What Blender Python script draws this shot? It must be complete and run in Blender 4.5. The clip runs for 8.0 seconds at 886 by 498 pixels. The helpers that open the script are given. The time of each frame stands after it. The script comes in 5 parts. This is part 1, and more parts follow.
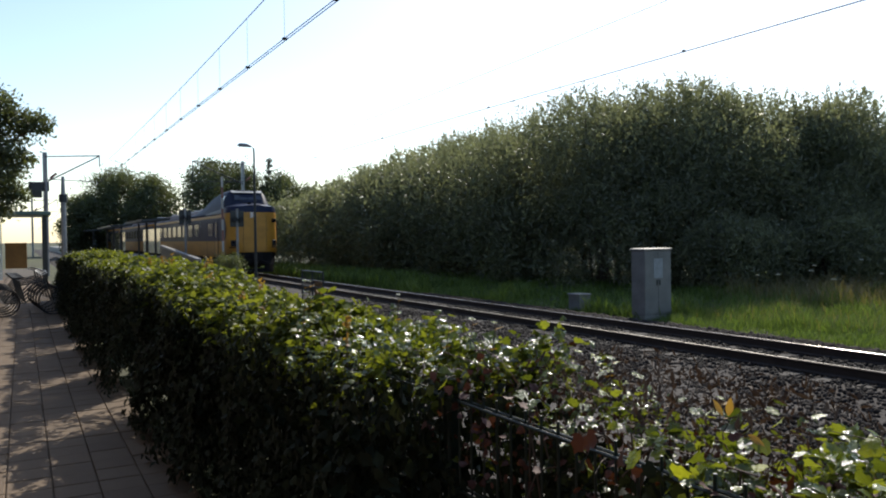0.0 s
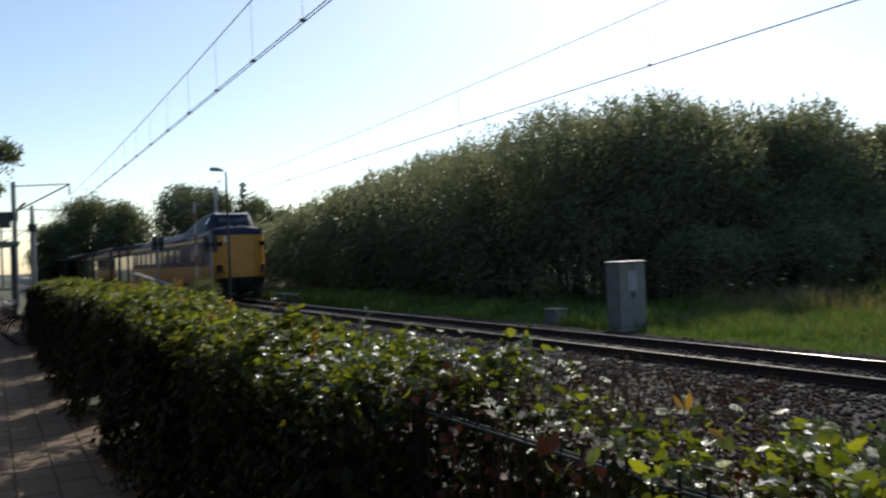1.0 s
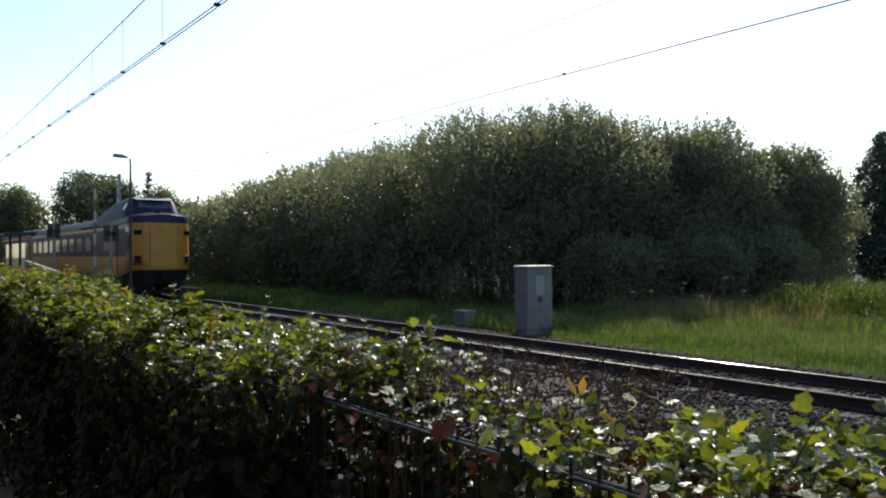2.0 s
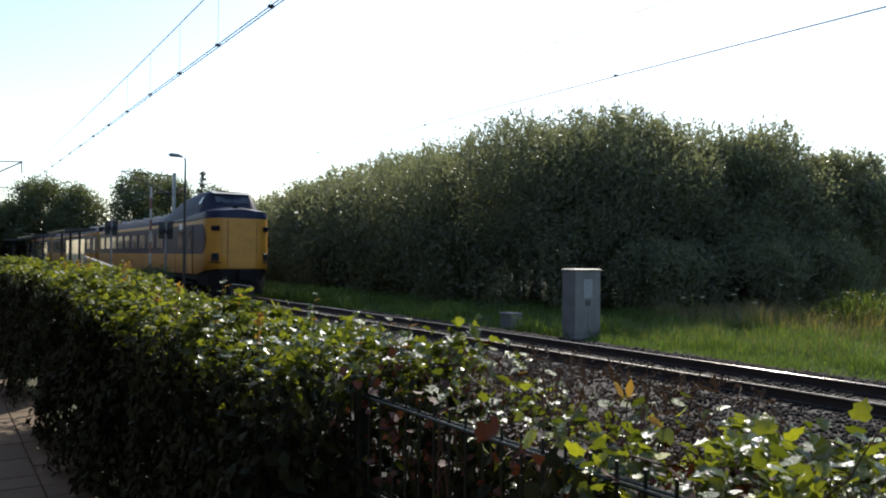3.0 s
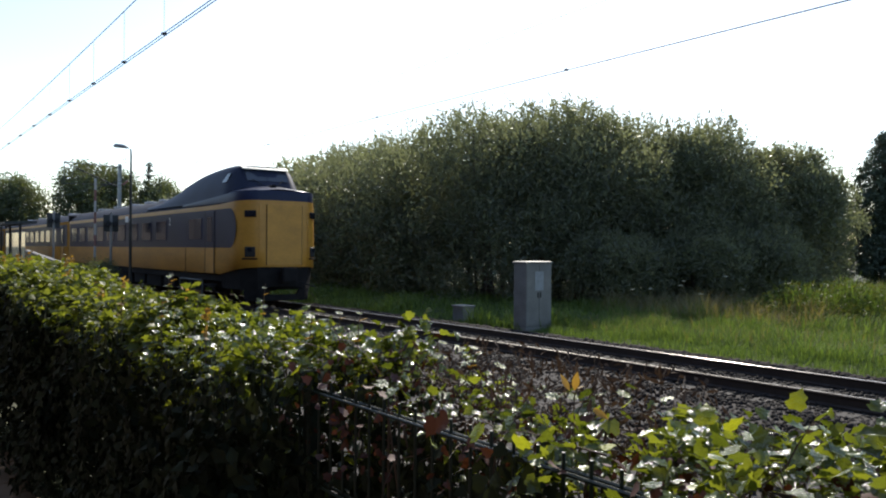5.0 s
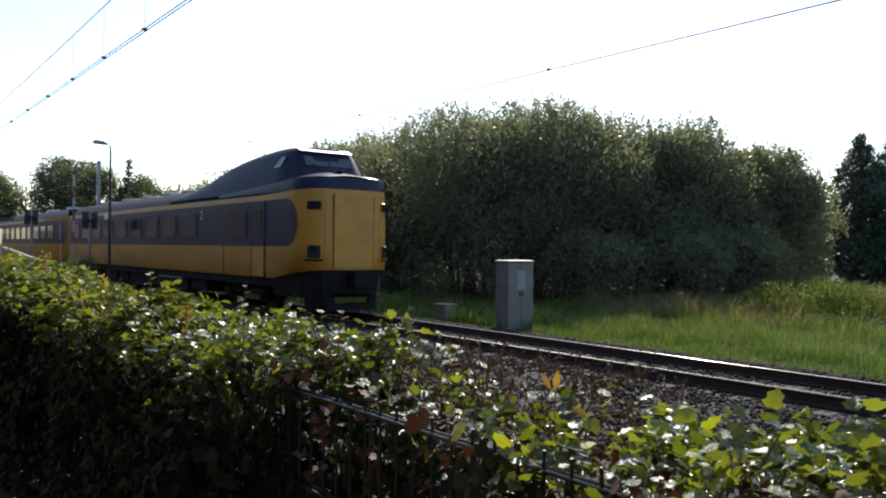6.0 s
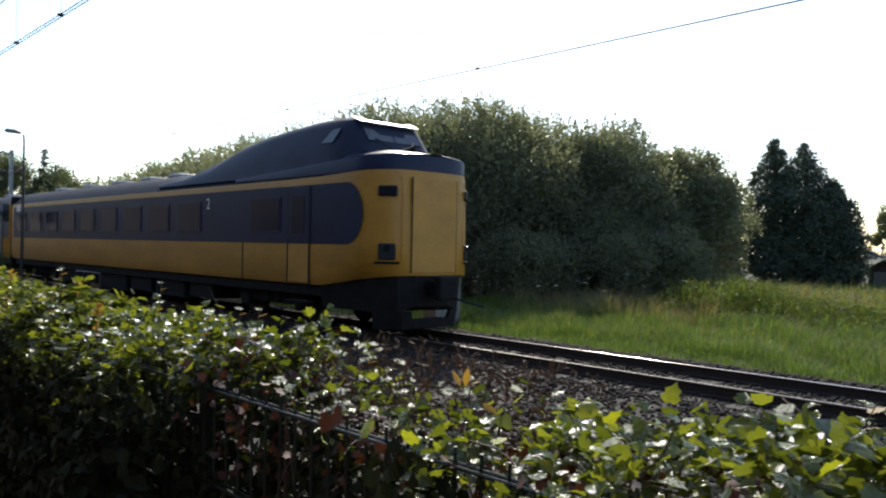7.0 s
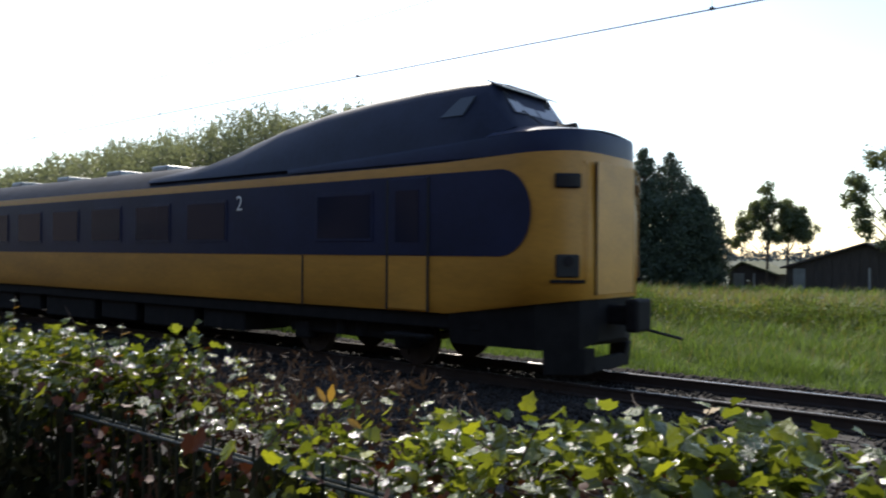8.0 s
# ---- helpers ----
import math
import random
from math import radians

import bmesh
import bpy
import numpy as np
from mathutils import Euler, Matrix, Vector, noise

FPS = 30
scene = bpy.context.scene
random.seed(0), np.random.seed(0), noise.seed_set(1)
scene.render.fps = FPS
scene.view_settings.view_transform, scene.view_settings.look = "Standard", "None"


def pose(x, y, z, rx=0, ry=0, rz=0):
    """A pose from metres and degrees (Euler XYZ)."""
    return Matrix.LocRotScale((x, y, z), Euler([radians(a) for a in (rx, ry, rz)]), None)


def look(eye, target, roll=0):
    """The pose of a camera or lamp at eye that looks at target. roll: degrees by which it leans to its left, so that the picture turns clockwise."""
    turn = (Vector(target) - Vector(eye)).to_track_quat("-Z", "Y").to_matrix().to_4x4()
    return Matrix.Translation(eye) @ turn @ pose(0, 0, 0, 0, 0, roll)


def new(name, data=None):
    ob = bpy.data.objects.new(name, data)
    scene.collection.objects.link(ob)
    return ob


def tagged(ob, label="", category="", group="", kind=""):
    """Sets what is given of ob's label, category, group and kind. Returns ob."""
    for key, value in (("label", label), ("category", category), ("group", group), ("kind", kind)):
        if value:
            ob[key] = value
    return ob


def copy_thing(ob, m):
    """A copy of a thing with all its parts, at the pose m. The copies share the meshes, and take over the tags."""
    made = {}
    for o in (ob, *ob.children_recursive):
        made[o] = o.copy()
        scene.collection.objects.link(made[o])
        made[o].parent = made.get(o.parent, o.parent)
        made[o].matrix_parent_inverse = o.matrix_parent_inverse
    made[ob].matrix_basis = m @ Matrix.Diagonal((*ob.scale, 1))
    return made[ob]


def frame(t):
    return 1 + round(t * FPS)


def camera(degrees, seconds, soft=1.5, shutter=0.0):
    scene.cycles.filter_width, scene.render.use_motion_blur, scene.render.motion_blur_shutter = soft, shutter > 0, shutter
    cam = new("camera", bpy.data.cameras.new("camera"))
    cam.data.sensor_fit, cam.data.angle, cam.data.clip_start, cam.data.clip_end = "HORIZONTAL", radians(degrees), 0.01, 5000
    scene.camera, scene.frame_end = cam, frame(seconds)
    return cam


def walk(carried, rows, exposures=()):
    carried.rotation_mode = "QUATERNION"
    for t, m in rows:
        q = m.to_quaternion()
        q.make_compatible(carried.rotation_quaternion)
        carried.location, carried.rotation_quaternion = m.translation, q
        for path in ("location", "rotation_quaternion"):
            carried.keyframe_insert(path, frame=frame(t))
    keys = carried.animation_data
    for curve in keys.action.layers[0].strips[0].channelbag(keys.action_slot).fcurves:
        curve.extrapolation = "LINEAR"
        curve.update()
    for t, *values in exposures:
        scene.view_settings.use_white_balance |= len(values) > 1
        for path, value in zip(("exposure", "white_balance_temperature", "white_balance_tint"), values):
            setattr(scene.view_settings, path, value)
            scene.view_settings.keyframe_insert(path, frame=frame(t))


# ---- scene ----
cam = camera(59.0, 8.0, soft=2.0, shutter=0.4)
PATH = [
    (0, (0.737, -10.487, 1.968), (-1.024, -9.539, 1.936), -0.8),
    (0.5, (0.741, -10.49, 1.968), (-1.021, -9.544, 1.95), -0.7),
    (1, (0.748, -10.437, 1.926), (-0.984, -9.436, 1.943), -2.4),
    (1.2, (0.739, -10.429, 1.899), (-0.88, -9.256, 1.873), -1.5),
    (2.3, (0.726, -10.389, 1.871), (-0.892, -9.214, 1.902), 0.2),
    (2.5, (0.722, -10.394, 1.868), (-0.93, -9.268, 1.897), 0.5),
    (3, (0.722, -10.385, 1.864), (-0.956, -9.297, 1.884), 0.6),
    (3.5, (0.715, -10.378, 1.864), (-0.946, -9.264, 1.877), 0.7),
    (4, (0.718, -10.378, 1.866), (-0.918, -9.227, 1.878), 0.8),
    (4.5, (0.724, -10.375, 1.869), (-0.894, -9.2, 1.876), 0.5),
    (6, (0.729, -10.377, 1.87), (-0.853, -9.153, 1.869), 0.7),
    (6.5, (0.745, -10.366, 1.873), (-0.794, -9.088, 1.874), 0.5),
    (7, (0.765, -10.357, 1.875), (-0.701, -8.996, 1.869), 1.2),
    (7.5, (0.782, -10.357, 1.879), (-0.589, -8.902, 1.865), 1.6),
    (8, (0.816, -10.341, 1.897), (-0.435, -8.78, 1.912), 0.5),
]
walk(cam, [(t, look(eye, target, roll)) for t, eye, target, roll in PATH],
     exposures=[(0.0, 0.4), (0.5, 0.32), (1.0, 0.0), (1.2, 0.0), (2.3, 0.55), (8.0, 0.65)])

# ---- world, sun, exposure ----
SUN_EL, SUN_AZ = 38.0, -44.3          # degrees above the horizon; clockwise from +y
world = bpy.data.worlds.new("world")
scene.world = world
world.use_nodes = True
wn = world.node_tree
sky = wn.nodes.new("ShaderNodeTexSky")
sky.sky_type = 'NISHITA'
sky.sun_disc = False
sky.sun_elevation, sky.sun_rotation = radians(SUN_EL), radians(SUN_AZ)
sky.air_density, sky.dust_density, sky.ozone_density = 1.0, 0.6, 1.0
wn.links.new(sky.outputs[0], wn.nodes["Background"].inputs[0])
wn.nodes["Background"].inputs[1].default_value = 0.145
sun_dir = Vector((math.sin(radians(SUN_AZ)) * math.cos(radians(SUN_EL)), math.cos(radians(SUN_AZ)) * math.cos(radians(SUN_EL)), math.sin(radians(SUN_EL))))
sun = new("sun", bpy.data.lights.new("sun", 'SUN'))
sun.data.energy, sun.data.angle, sun.data.color = 3.9, radians(0.53), (1.0, 0.93, 0.82)
sun.matrix_world = look(tuple(sun_dir * 50), (0, 0, 0))

# ---- materials ----


def material(name, base, rough=0.6, metal=0.0, var=0.25, scale=6.0, bump=0.0, bump_scale=60.0, base2=None, rand=0.0, island=False, translucent=0.0, spec=0.5, stretch=(1, 1, 1), through_tint=(1.5, 1.35, 0.5)):
    """A principled material with two scales of colour variation and fine relief."""
    m = bpy.data.materials.new(name)
    m.use_nodes = True
    nt = m.node_tree
    N, L = nt.nodes, nt.links
    p = N["Principled BSDF"]
    p.inputs["Roughness"].default_value, p.inputs["Metallic"].default_value = rough, metal
    p.inputs["Specular IOR Level"].default_value = spec
    geo = N.new("ShaderNodeTexCoord")
    mp = N.new("ShaderNodeMapping")
    mp.inputs["Scale"].default_value = stretch
    L.new(geo.outputs["Object"], mp.inputs[0])
    n1, n2 = N.new("ShaderNodeTexNoise"), N.new("ShaderNodeTexNoise")
    n1.inputs["Scale"].default_value, n2.inputs["Scale"].default_value = scale, scale * 9
    n1.inputs["Detail"].default_value = n2.inputs["Detail"].default_value = 4
    L.new(mp.outputs[0], n1.inputs["Vector"])
    L.new(mp.outputs[0], n2.inputs["Vector"])
    add = N.new("ShaderNodeMath")
    add.operation = 'MULTIPLY_ADD'
    L.new(n2.outputs["Fac"], add.inputs[0])
    add.inputs[1].default_value = 0.5
    L.new(n1.outputs["Fac"], add.inputs[2])
    mr = N.new("ShaderNodeMapRange")
    mr.inputs[1].default_value, mr.inputs[2].default_value = 0.45, 1.05
    L.new(add.outputs[0], mr.inputs[0])
    fac = mr.outputs[0]
    if rand or island:
        if island:
            src = N.new("ShaderNodeNewGeometry").outputs["Random Per Island"]
        else:
            src = N.new("ShaderNodeObjectInfo").outputs["Random"]
        mx = N.new("ShaderNodeMix")
        mx.inputs[0].default_value = rand or 0.6
        L.new(fac, mx.inputs[2])
        L.new(src, mx.inputs[3])
        fac = mx.outputs[0]
    c = N.new("ShaderNodeMix")
    c.data_type = 'RGBA'
    lo = tuple(v * (1 - var) for v in base)
    hi = base2 or tuple(min(1, v * (1 + var)) for v in base)
    c.inputs[6].default_value, c.inputs[7].default_value = (*lo, 1), (*hi, 1)
    L.new(fac, c.inputs[0])
    L.new(c.outputs[2], p.inputs["Base Color"])
    if bump:
        n3 = N.new("ShaderNodeTexNoise")
        n3.inputs["Scale"].default_value, n3.inputs["Detail"].default_value = bump_scale, 5
        L.new(mp.outputs[0], n3.inputs["Vector"])
        b = N.new("ShaderNodeBump")
        b.inputs["Strength"].default_value, b.inputs["Distance"].default_value = bump, 0.02
        L.new(n3.outputs["Fac"], b.inputs["Height"])
        L.new(b.outputs[0], p.inputs["Normal"])
    if translucent:
        tr, ms = N.new("ShaderNodeBsdfTranslucent"), N.new("ShaderNodeMixShader")
        ms.inputs[0].default_value = translucent
        gain = N.new("ShaderNodeMix")
        gain.data_type, gain.blend_type = 'RGBA', 'MULTIPLY'
        gain.inputs[0].default_value = 1.0
        gain.inputs[7].default_value = (*through_tint, 1)
        L.new(c.outputs[2], gain.inputs[6])
        L.new(gain.outputs[2], tr.inputs[0])
        L.new(p.outputs[0], ms.inputs[1])
        L.new(tr.outputs[0], ms.inputs[2])
        L.new(ms.outputs[0], N["Material Output"].inputs[0])
    return m


M = {
    "soil": material("soil", (0.06, 0.052, 0.034), 0.95, var=0.4, scale=0.35, bump=0.6, bump_scale=12, base2=(0.07, 0.085, 0.03)),
    "ballast_bed": material("ballast_bed", (0.035, 0.028, 0.024), 0.95, var=0.5, scale=8, bump=1.0, bump_scale=25),
    "stone": material("stone", (0.034, 0.027, 0.023), 0.9, var=0.55, scale=10, island=True, rand=0.8, spec=0.2, base2=(0.06, 0.049, 0.043)),
    # darker stone: oil grime plus the shadow between the rails in one colour
    "stone_oily_shaded": material("stone_oily_shaded", (0.02, 0.016, 0.014), 0.85, var=0.5, scale=10, island=True, rand=0.7, spec=0.25, base2=(0.036, 0.03, 0.026)),
    "rail_side": material("rail_side", (0.04, 0.026, 0.02), 0.85, var=0.3, scale=5, bump=0.2),
    "rail_top": material("rail_top", (0.5, 0.46, 0.42), 0.16, 0.6, var=0.12, scale=3, stretch=(0.1, 8, 8)),
    "rail_dull": material("rail_dull", (0.5, 0.47, 0.43), 0.36, 0.6, var=0.15, scale=3, stretch=(0.1, 8, 8)),
    "sleeper": material("sleeper", (0.035, 0.03, 0.027), 0.9, var=0.3, scale=4, bump=0.3),
    "train_yellow": material("train_yellow", (0.50, 0.235, 0.03), 0.42, var=0.22, scale=1.3, bump=0.02, bump_scale=4, stretch=(0.4, 1, 1.6)),
    "train_blue": material("train_blue", (0.012, 0.018, 0.052), 0.42, spec=0.25, var=0.25, scale=1.2, bump=0.02, bump_scale=4),
    "train_roof": material("train_roof", (0.03, 0.032, 0.045), 0.75, spec=0.15, var=0.3, scale=1.5, bump=0.05, bump_scale=8),
    "train_dark": material("train_dark", (0.013, 0.012, 0.0125), 0.8, spec=0.2, var=0.4, scale=4, bump=0.2, bump_scale=20),
    "rubber": material("rubber", (0.015, 0.015, 0.016), 0.7, var=0.2),
    "white_paint": material("white_paint", (0.78, 0.78, 0.76), 0.45, var=0.06, scale=3),
    "faded_white": material("faded_white", (0.42, 0.41, 0.38), 0.6, var=0.2, scale=4),
    "faded_red": material("faded_red", (0.22, 0.10, 0.08), 0.6, var=0.25, scale=4),
    "train_gloss": material("train_gloss", (0.03, 0.036, 0.07), 0.3, spec=0.9, var=0.2, scale=2, bump=0.02, bump_scale=5),
    "train_cab": material("train_cab", (0.016, 0.02, 0.042), 0.6, var=0.3, scale=1.5, spec=0.25, bump=0.03, bump_scale=6),
    "steel": material("steel", (0.32, 0.33, 0.33), 0.5, 0.7, var=0.2, scale=4, bump=0.05),
    "dark_steel": material("dark_steel", (0.045, 0.05, 0.05), 0.5, 0.3, var=0.25, scale=6),
    "fence_green": material("fence_green", (0.012, 0.026, 0.02), 0.42, 0.0, var=0.2, scale=20),
    "wire": material("wire", (0.05, 0.045, 0.04), 0.55, 0.6, var=0.2),
    "concrete": material("concrete", (0.24, 0.23, 0.215), 0.85, var=0.18, scale=3, bump=0.25, bump_scale=40),
    "cabinet_grey": material("cabinet_grey", (0.16, 0.158, 0.152), 0.6, var=0.28, scale=2.5, bump=0.06, bump_scale=30),
    "poster": material("poster", (0.25, 0.27, 0.29), 0.5, var=0.2, scale=9),
    "paver": material("paver", (0.155, 0.112, 0.073), 0.9, var=0.2, scale=6, bump=0.3, bump_scale=60, rand=0.5),
    "paver_joined": material("paver_joined", (0.155, 0.112, 0.073), 0.9, var=0.2, scale=6, bump=0.3, bump_scale=60, rand=0.5, island=True),
    "joint_sand": material("joint_sand", (0.10, 0.085, 0.065), 0.95, var=0.3, scale=14),
    "bark": material("bark", (0.10, 0.075, 0.055), 0.95, var=0.35, scale=7, bump=0.6, bump_scale=18, stretch=(1, 1, 0.3)),
    "twig": material("twig", (0.125, 0.088, 0.066), 0.85, var=0.35, scale=9),
    "leaf_hedge": material("leaf_hedge", (0.05, 0.088, 0.02), 0.2, spec=0.7, var=0.5, scale=3, island=True, rand=0.75, translucent=0.42, base2=(0.22, 0.265, 0.05), bump=0.5, bump_scale=45),
    "leaf_hedge_far": material("leaf_hedge_far", (0.085, 0.135, 0.025), 0.5, var=0.55, scale=2, island=True, rand=0.75, translucent=0.52, spec=0.28, base2=(0.20, 0.235, 0.055)),
    # near-black leaf colour holds the shade on the hedge's front and inside
    "leaf_hedge_shaded": material("leaf_hedge_shaded", (0.022, 0.030, 0.017), 0.6, var=0.55, scale=3, island=True, rand=0.75, translucent=0.12, spec=0.15),
    "leaf_single": material("leaf_single", (0.06, 0.10, 0.02), 0.26, spec=0.5, var=0.45, scale=3, rand=0.6, translucent=0.3, base2=(0.17, 0.215, 0.035), bump=0.6, bump_scale=5),
    "leaf_yellow": material("leaf_yellow", (0.27, 0.31, 0.035), 0.36, var=0.35, scale=3, rand=0.4, translucent=0.42, bump=0.5, bump_scale=5),
    "leaf_dry": material("leaf_dry", (0.30, 0.19, 0.06), 0.6, var=0.4, scale=30, rand=0.5, translucent=0.4),
    "leaf_red": material("leaf_red", (0.085, 0.028, 0.018), 0.7, var=0.4, scale=30, rand=0.5, translucent=0.12),
    "leaf_dead": material("leaf_dead", (0.055, 0.038, 0.03), 0.8, var=0.45, scale=4, island=True, rand=0.7, translucent=0.15, spec=0.2, base2=(0.115, 0.083, 0.062), through_tint=(1.2, 1.0, 0.8)),
    "leaf_willow": material("leaf_willow", (0.135, 0.15, 0.105), 0.4, var=0.4, scale=0.5, island=True, rand=0.6, translucent=0.5, base2=(0.21, 0.225, 0.155), through_tint=(1.65, 1.65, 1.0)),
    "leaf_tree": material("leaf_tree", (0.095, 0.12, 0.07), 0.5, var=0.45, scale=0.6, island=True, rand=0.6, translucent=0.42),
    "leaf_pine": material("leaf_pine", (0.06, 0.08, 0.05), 0.55, var=0.4, scale=0.6, island=True, rand=0.6, translucent=0.1),
    "grass": material("grass", (0.06, 0.115, 0.026), 0.6, var=0.55, scale=0.6, island=True, rand=0.7, translucent=0.42, spec=0.3, base2=(0.20, 0.275, 0.07), through_tint=(1.35, 1.4, 0.7)),
    "grass_dry": material("grass_dry", (0.2, 0.175, 0.10), 0.7, var=0.35, scale=0.6, island=True, rand=0.6, translucent=0.35),
    "leaf_nettle": material("leaf_nettle", (0.07, 0.105, 0.03), 0.65, var=0.4, scale=0.6, island=True, rand=0.6, translucent=0.3, spec=0.25, base2=(0.15, 0.17, 0.05)),
    "weed_white": material("weed_white", (0.42, 0.42, 0.34), 0.7, var=0.15),
    "dark_wood": material("dark_wood", (0.045, 0.033, 0.028), 0.85, var=0.35, scale=3, bump=0.3, stretch=(6, 6, 0.6)),
    "roof_tile": material("roof_tile", (0.07, 0.055, 0.05), 0.8, var=0.3, scale=3, bump=0.3),
    "roof_moss": material("roof_moss", (0.11, 0.115, 0.05), 0.9, var=0.3, scale=2, bump=0.3),
    "shelter_green": material("shelter_green", (0.10, 0.17, 0.15), 0.45, var=0.2, scale=3),
    "ad_orange": material("ad_orange", (0.26, 0.13, 0.03), 0.5, var=0.25, scale=3),
    # distance haze is mixed into this pale blue-grey leaf colour
    "far_woods_hazed": material("far_woods_hazed", (0.14, 0.165, 0.17), 0.9, var=0.3, scale=0.05),
}


def glass(name, tint, rough=0.05, trans=0.6, spec=0.5):
    m = bpy.data.materials.new(name)
    m.use_nodes = True
    p = m.node_tree.nodes["Principled BSDF"]
    p.inputs["Base Color"].default_value = (*tint, 1)
    p.inputs["Roughness"].default_value = rough
    p.inputs["IOR"].default_value = 1.5
    p.inputs["Specular IOR Level"].default_value = spec
    p.inputs["Transmission Weight"].default_value = trans
    return m


M["glass_dark"] = glass("glass_dark", (0.010, 0.012, 0.02), 0.12, 0.0, 0.22)
M["glass_band"] = glass("glass_band", (0.013, 0.017, 0.036), 0.14, 0.0, 0.3)
M["glass_screen"] = glass("glass_screen", (0.05, 0.055, 0.07), 0.08, 0.0, 0.6)
M["glass_grey"] = glass("glass_grey", (0.22, 0.25, 0.26), 0.06, 0.5)
M["glass_clear"] = glass("glass_clear", (0.75, 0.82, 0.84), 0.03)

# ---- mesh helpers ----
rng = np.random.default_rng(7)


def obj(name, me, mat, parent=None, label=""):
    ob = new(name, me)
    for m in (mat if isinstance(mat, (list, tuple)) else [mat]):
        if m.name not in [k.name for k in me.materials]:
            me.materials.append(m)
    if parent:
        ob.parent = parent
    if label:
        ob["label"] = label
    return ob


def part(name, bm, mat, parent=None, label="", smooth=False):
    me = bpy.data.meshes.new(name)
    bm.normal_update()
    bm.to_mesh(me)
    bm.free()
    if smooth:
        for f in me.polygons:
            f.use_smooth = True
    return obj(name, me, mat, parent, label)


def empty(name, loc=(0, 0, 0)):
    ob = new(name)
    ob.location = loc
    return ob


def tri_mesh(name, V, T):
    """A mesh from numpy arrays of vertices and triangles."""
    V, T = np.asarray(V, dtype=np.float32), np.asarray(T, dtype=np.int32)
    me = bpy.data.meshes.new(name)
    me.vertices.add(len(V))
    me.vertices.foreach_set("co", V.ravel())
    me.loops.add(len(T) * 3)
    me.loops.foreach_set("vertex_index", T.ravel())
    me.polygons.add(len(T))
    me.polygons.foreach_set("loop_start", np.arange(0, len(T) * 3, 3, dtype=np.int32))
    me.polygons.foreach_set("loop_total", np.full(len(T), 3, dtype=np.int32))
    me.update(calc_edges=True)
    return me


def box(bm, x0, x1, y0, y1, z0, z1, bevel=0.0):
    r = bmesh.ops.create_cube(bm, size=1.0, matrix=Matrix.LocRotScale(((x0 + x1) / 2, (y0 + y1) / 2, (z0 + z1) / 2), None, (x1 - x0, y1 - y0, z1 - z0)))
    if bevel:
        vs = set(r["verts"])
        es = [e for e in bm.edges if e.verts[0] in vs and e.verts[1] in vs]
        bmesh.ops.bevel(bm, geom=es, offset=bevel, segments=2, affect='EDGES', profile=0.5)
    return bm


def boxed(*a, bevel=0.0):
    return box(bmesh.new(), *a, bevel=bevel)


def tube(bm, pts, radii, n=8):
    """A tapered tube through points."""
    rings = []
    pts = [Vector(p) for p in pts]
    for i, p in enumerate(pts):
        d = (pts[min(i + 1, len(pts) - 1)] - pts[max(i - 1, 0)]).normalized()
        a = d.orthogonal().normalized()
        b = d.cross(a)
        r = radii[i] if isinstance(radii, (list, tuple)) else radii
        rings.append([bm.verts.new(p + (a * math.cos(2 * math.pi * k / n) + b * math.sin(2 * math.pi * k / n)) * r) for k in range(n)])
    for i in range(len(rings) - 1):
        for k in range(n):
            q = [rings[i][k], rings[i][(k + 1) % n], rings[i + 1][(k + 1) % n], rings[i + 1][k]]
            bm.faces.new(q)
    bm.faces.new(rings[0][::-1])
    bm.faces.new(rings[-1])
    bmesh.ops.recalc_face_normals(bm, faces=bm.faces[:])
    return bm


def loft(sections, close=False, caps=True):
    """A skin through sections of equal point counts."""
    bm = bmesh.new()
    R = [[bm.verts.new(p) for p in s] for s in sections]
    n = len(R[0])
    for a, b in zip(R[:-1], R[1:]):
        for k in range(n if close else n - 1):
            bm.faces.new((a[k], a[(k + 1) % n], b[(k + 1) % n], b[k]))
    if caps:
        bm.faces.new(R[0])
        bm.faces.new(R[-1][::-1])
    bmesh.ops.recalc_face_normals(bm, faces=bm.faces[:])
    return bm


def unit(a):
    return a / np.maximum(np.linalg.norm(a, axis=1, keepdims=True), 1e-6)


def leaf_cloud(name, P, D, U, L, W, fold=0.15):
    """Small folded leaves: base P, direction D, upper side U, lengths L and widths W."""
    n = len(P)
    D = unit(D)
    S = unit(np.cross(D, U))
    U = np.cross(S, D)
    L, W = np.reshape(L, (-1, 1)) * np.ones((n, 1)), np.reshape(W, (-1, 1)) * np.ones((n, 1))
    mid = P + D * L * 0.42
    V = np.stack([P, mid + S * W / 2 + U * W * fold, P + D * L - U * L * 0.12, mid - S * W / 2 + U * W * fold], 1).reshape(-1, 3)
    k = np.arange(n)[:, None] * 4
    T = np.concatenate([k + [0, 1, 2], k + [0, 2, 3]], 1).reshape(-1, 3)
    return tri_mesh(name, V, T)


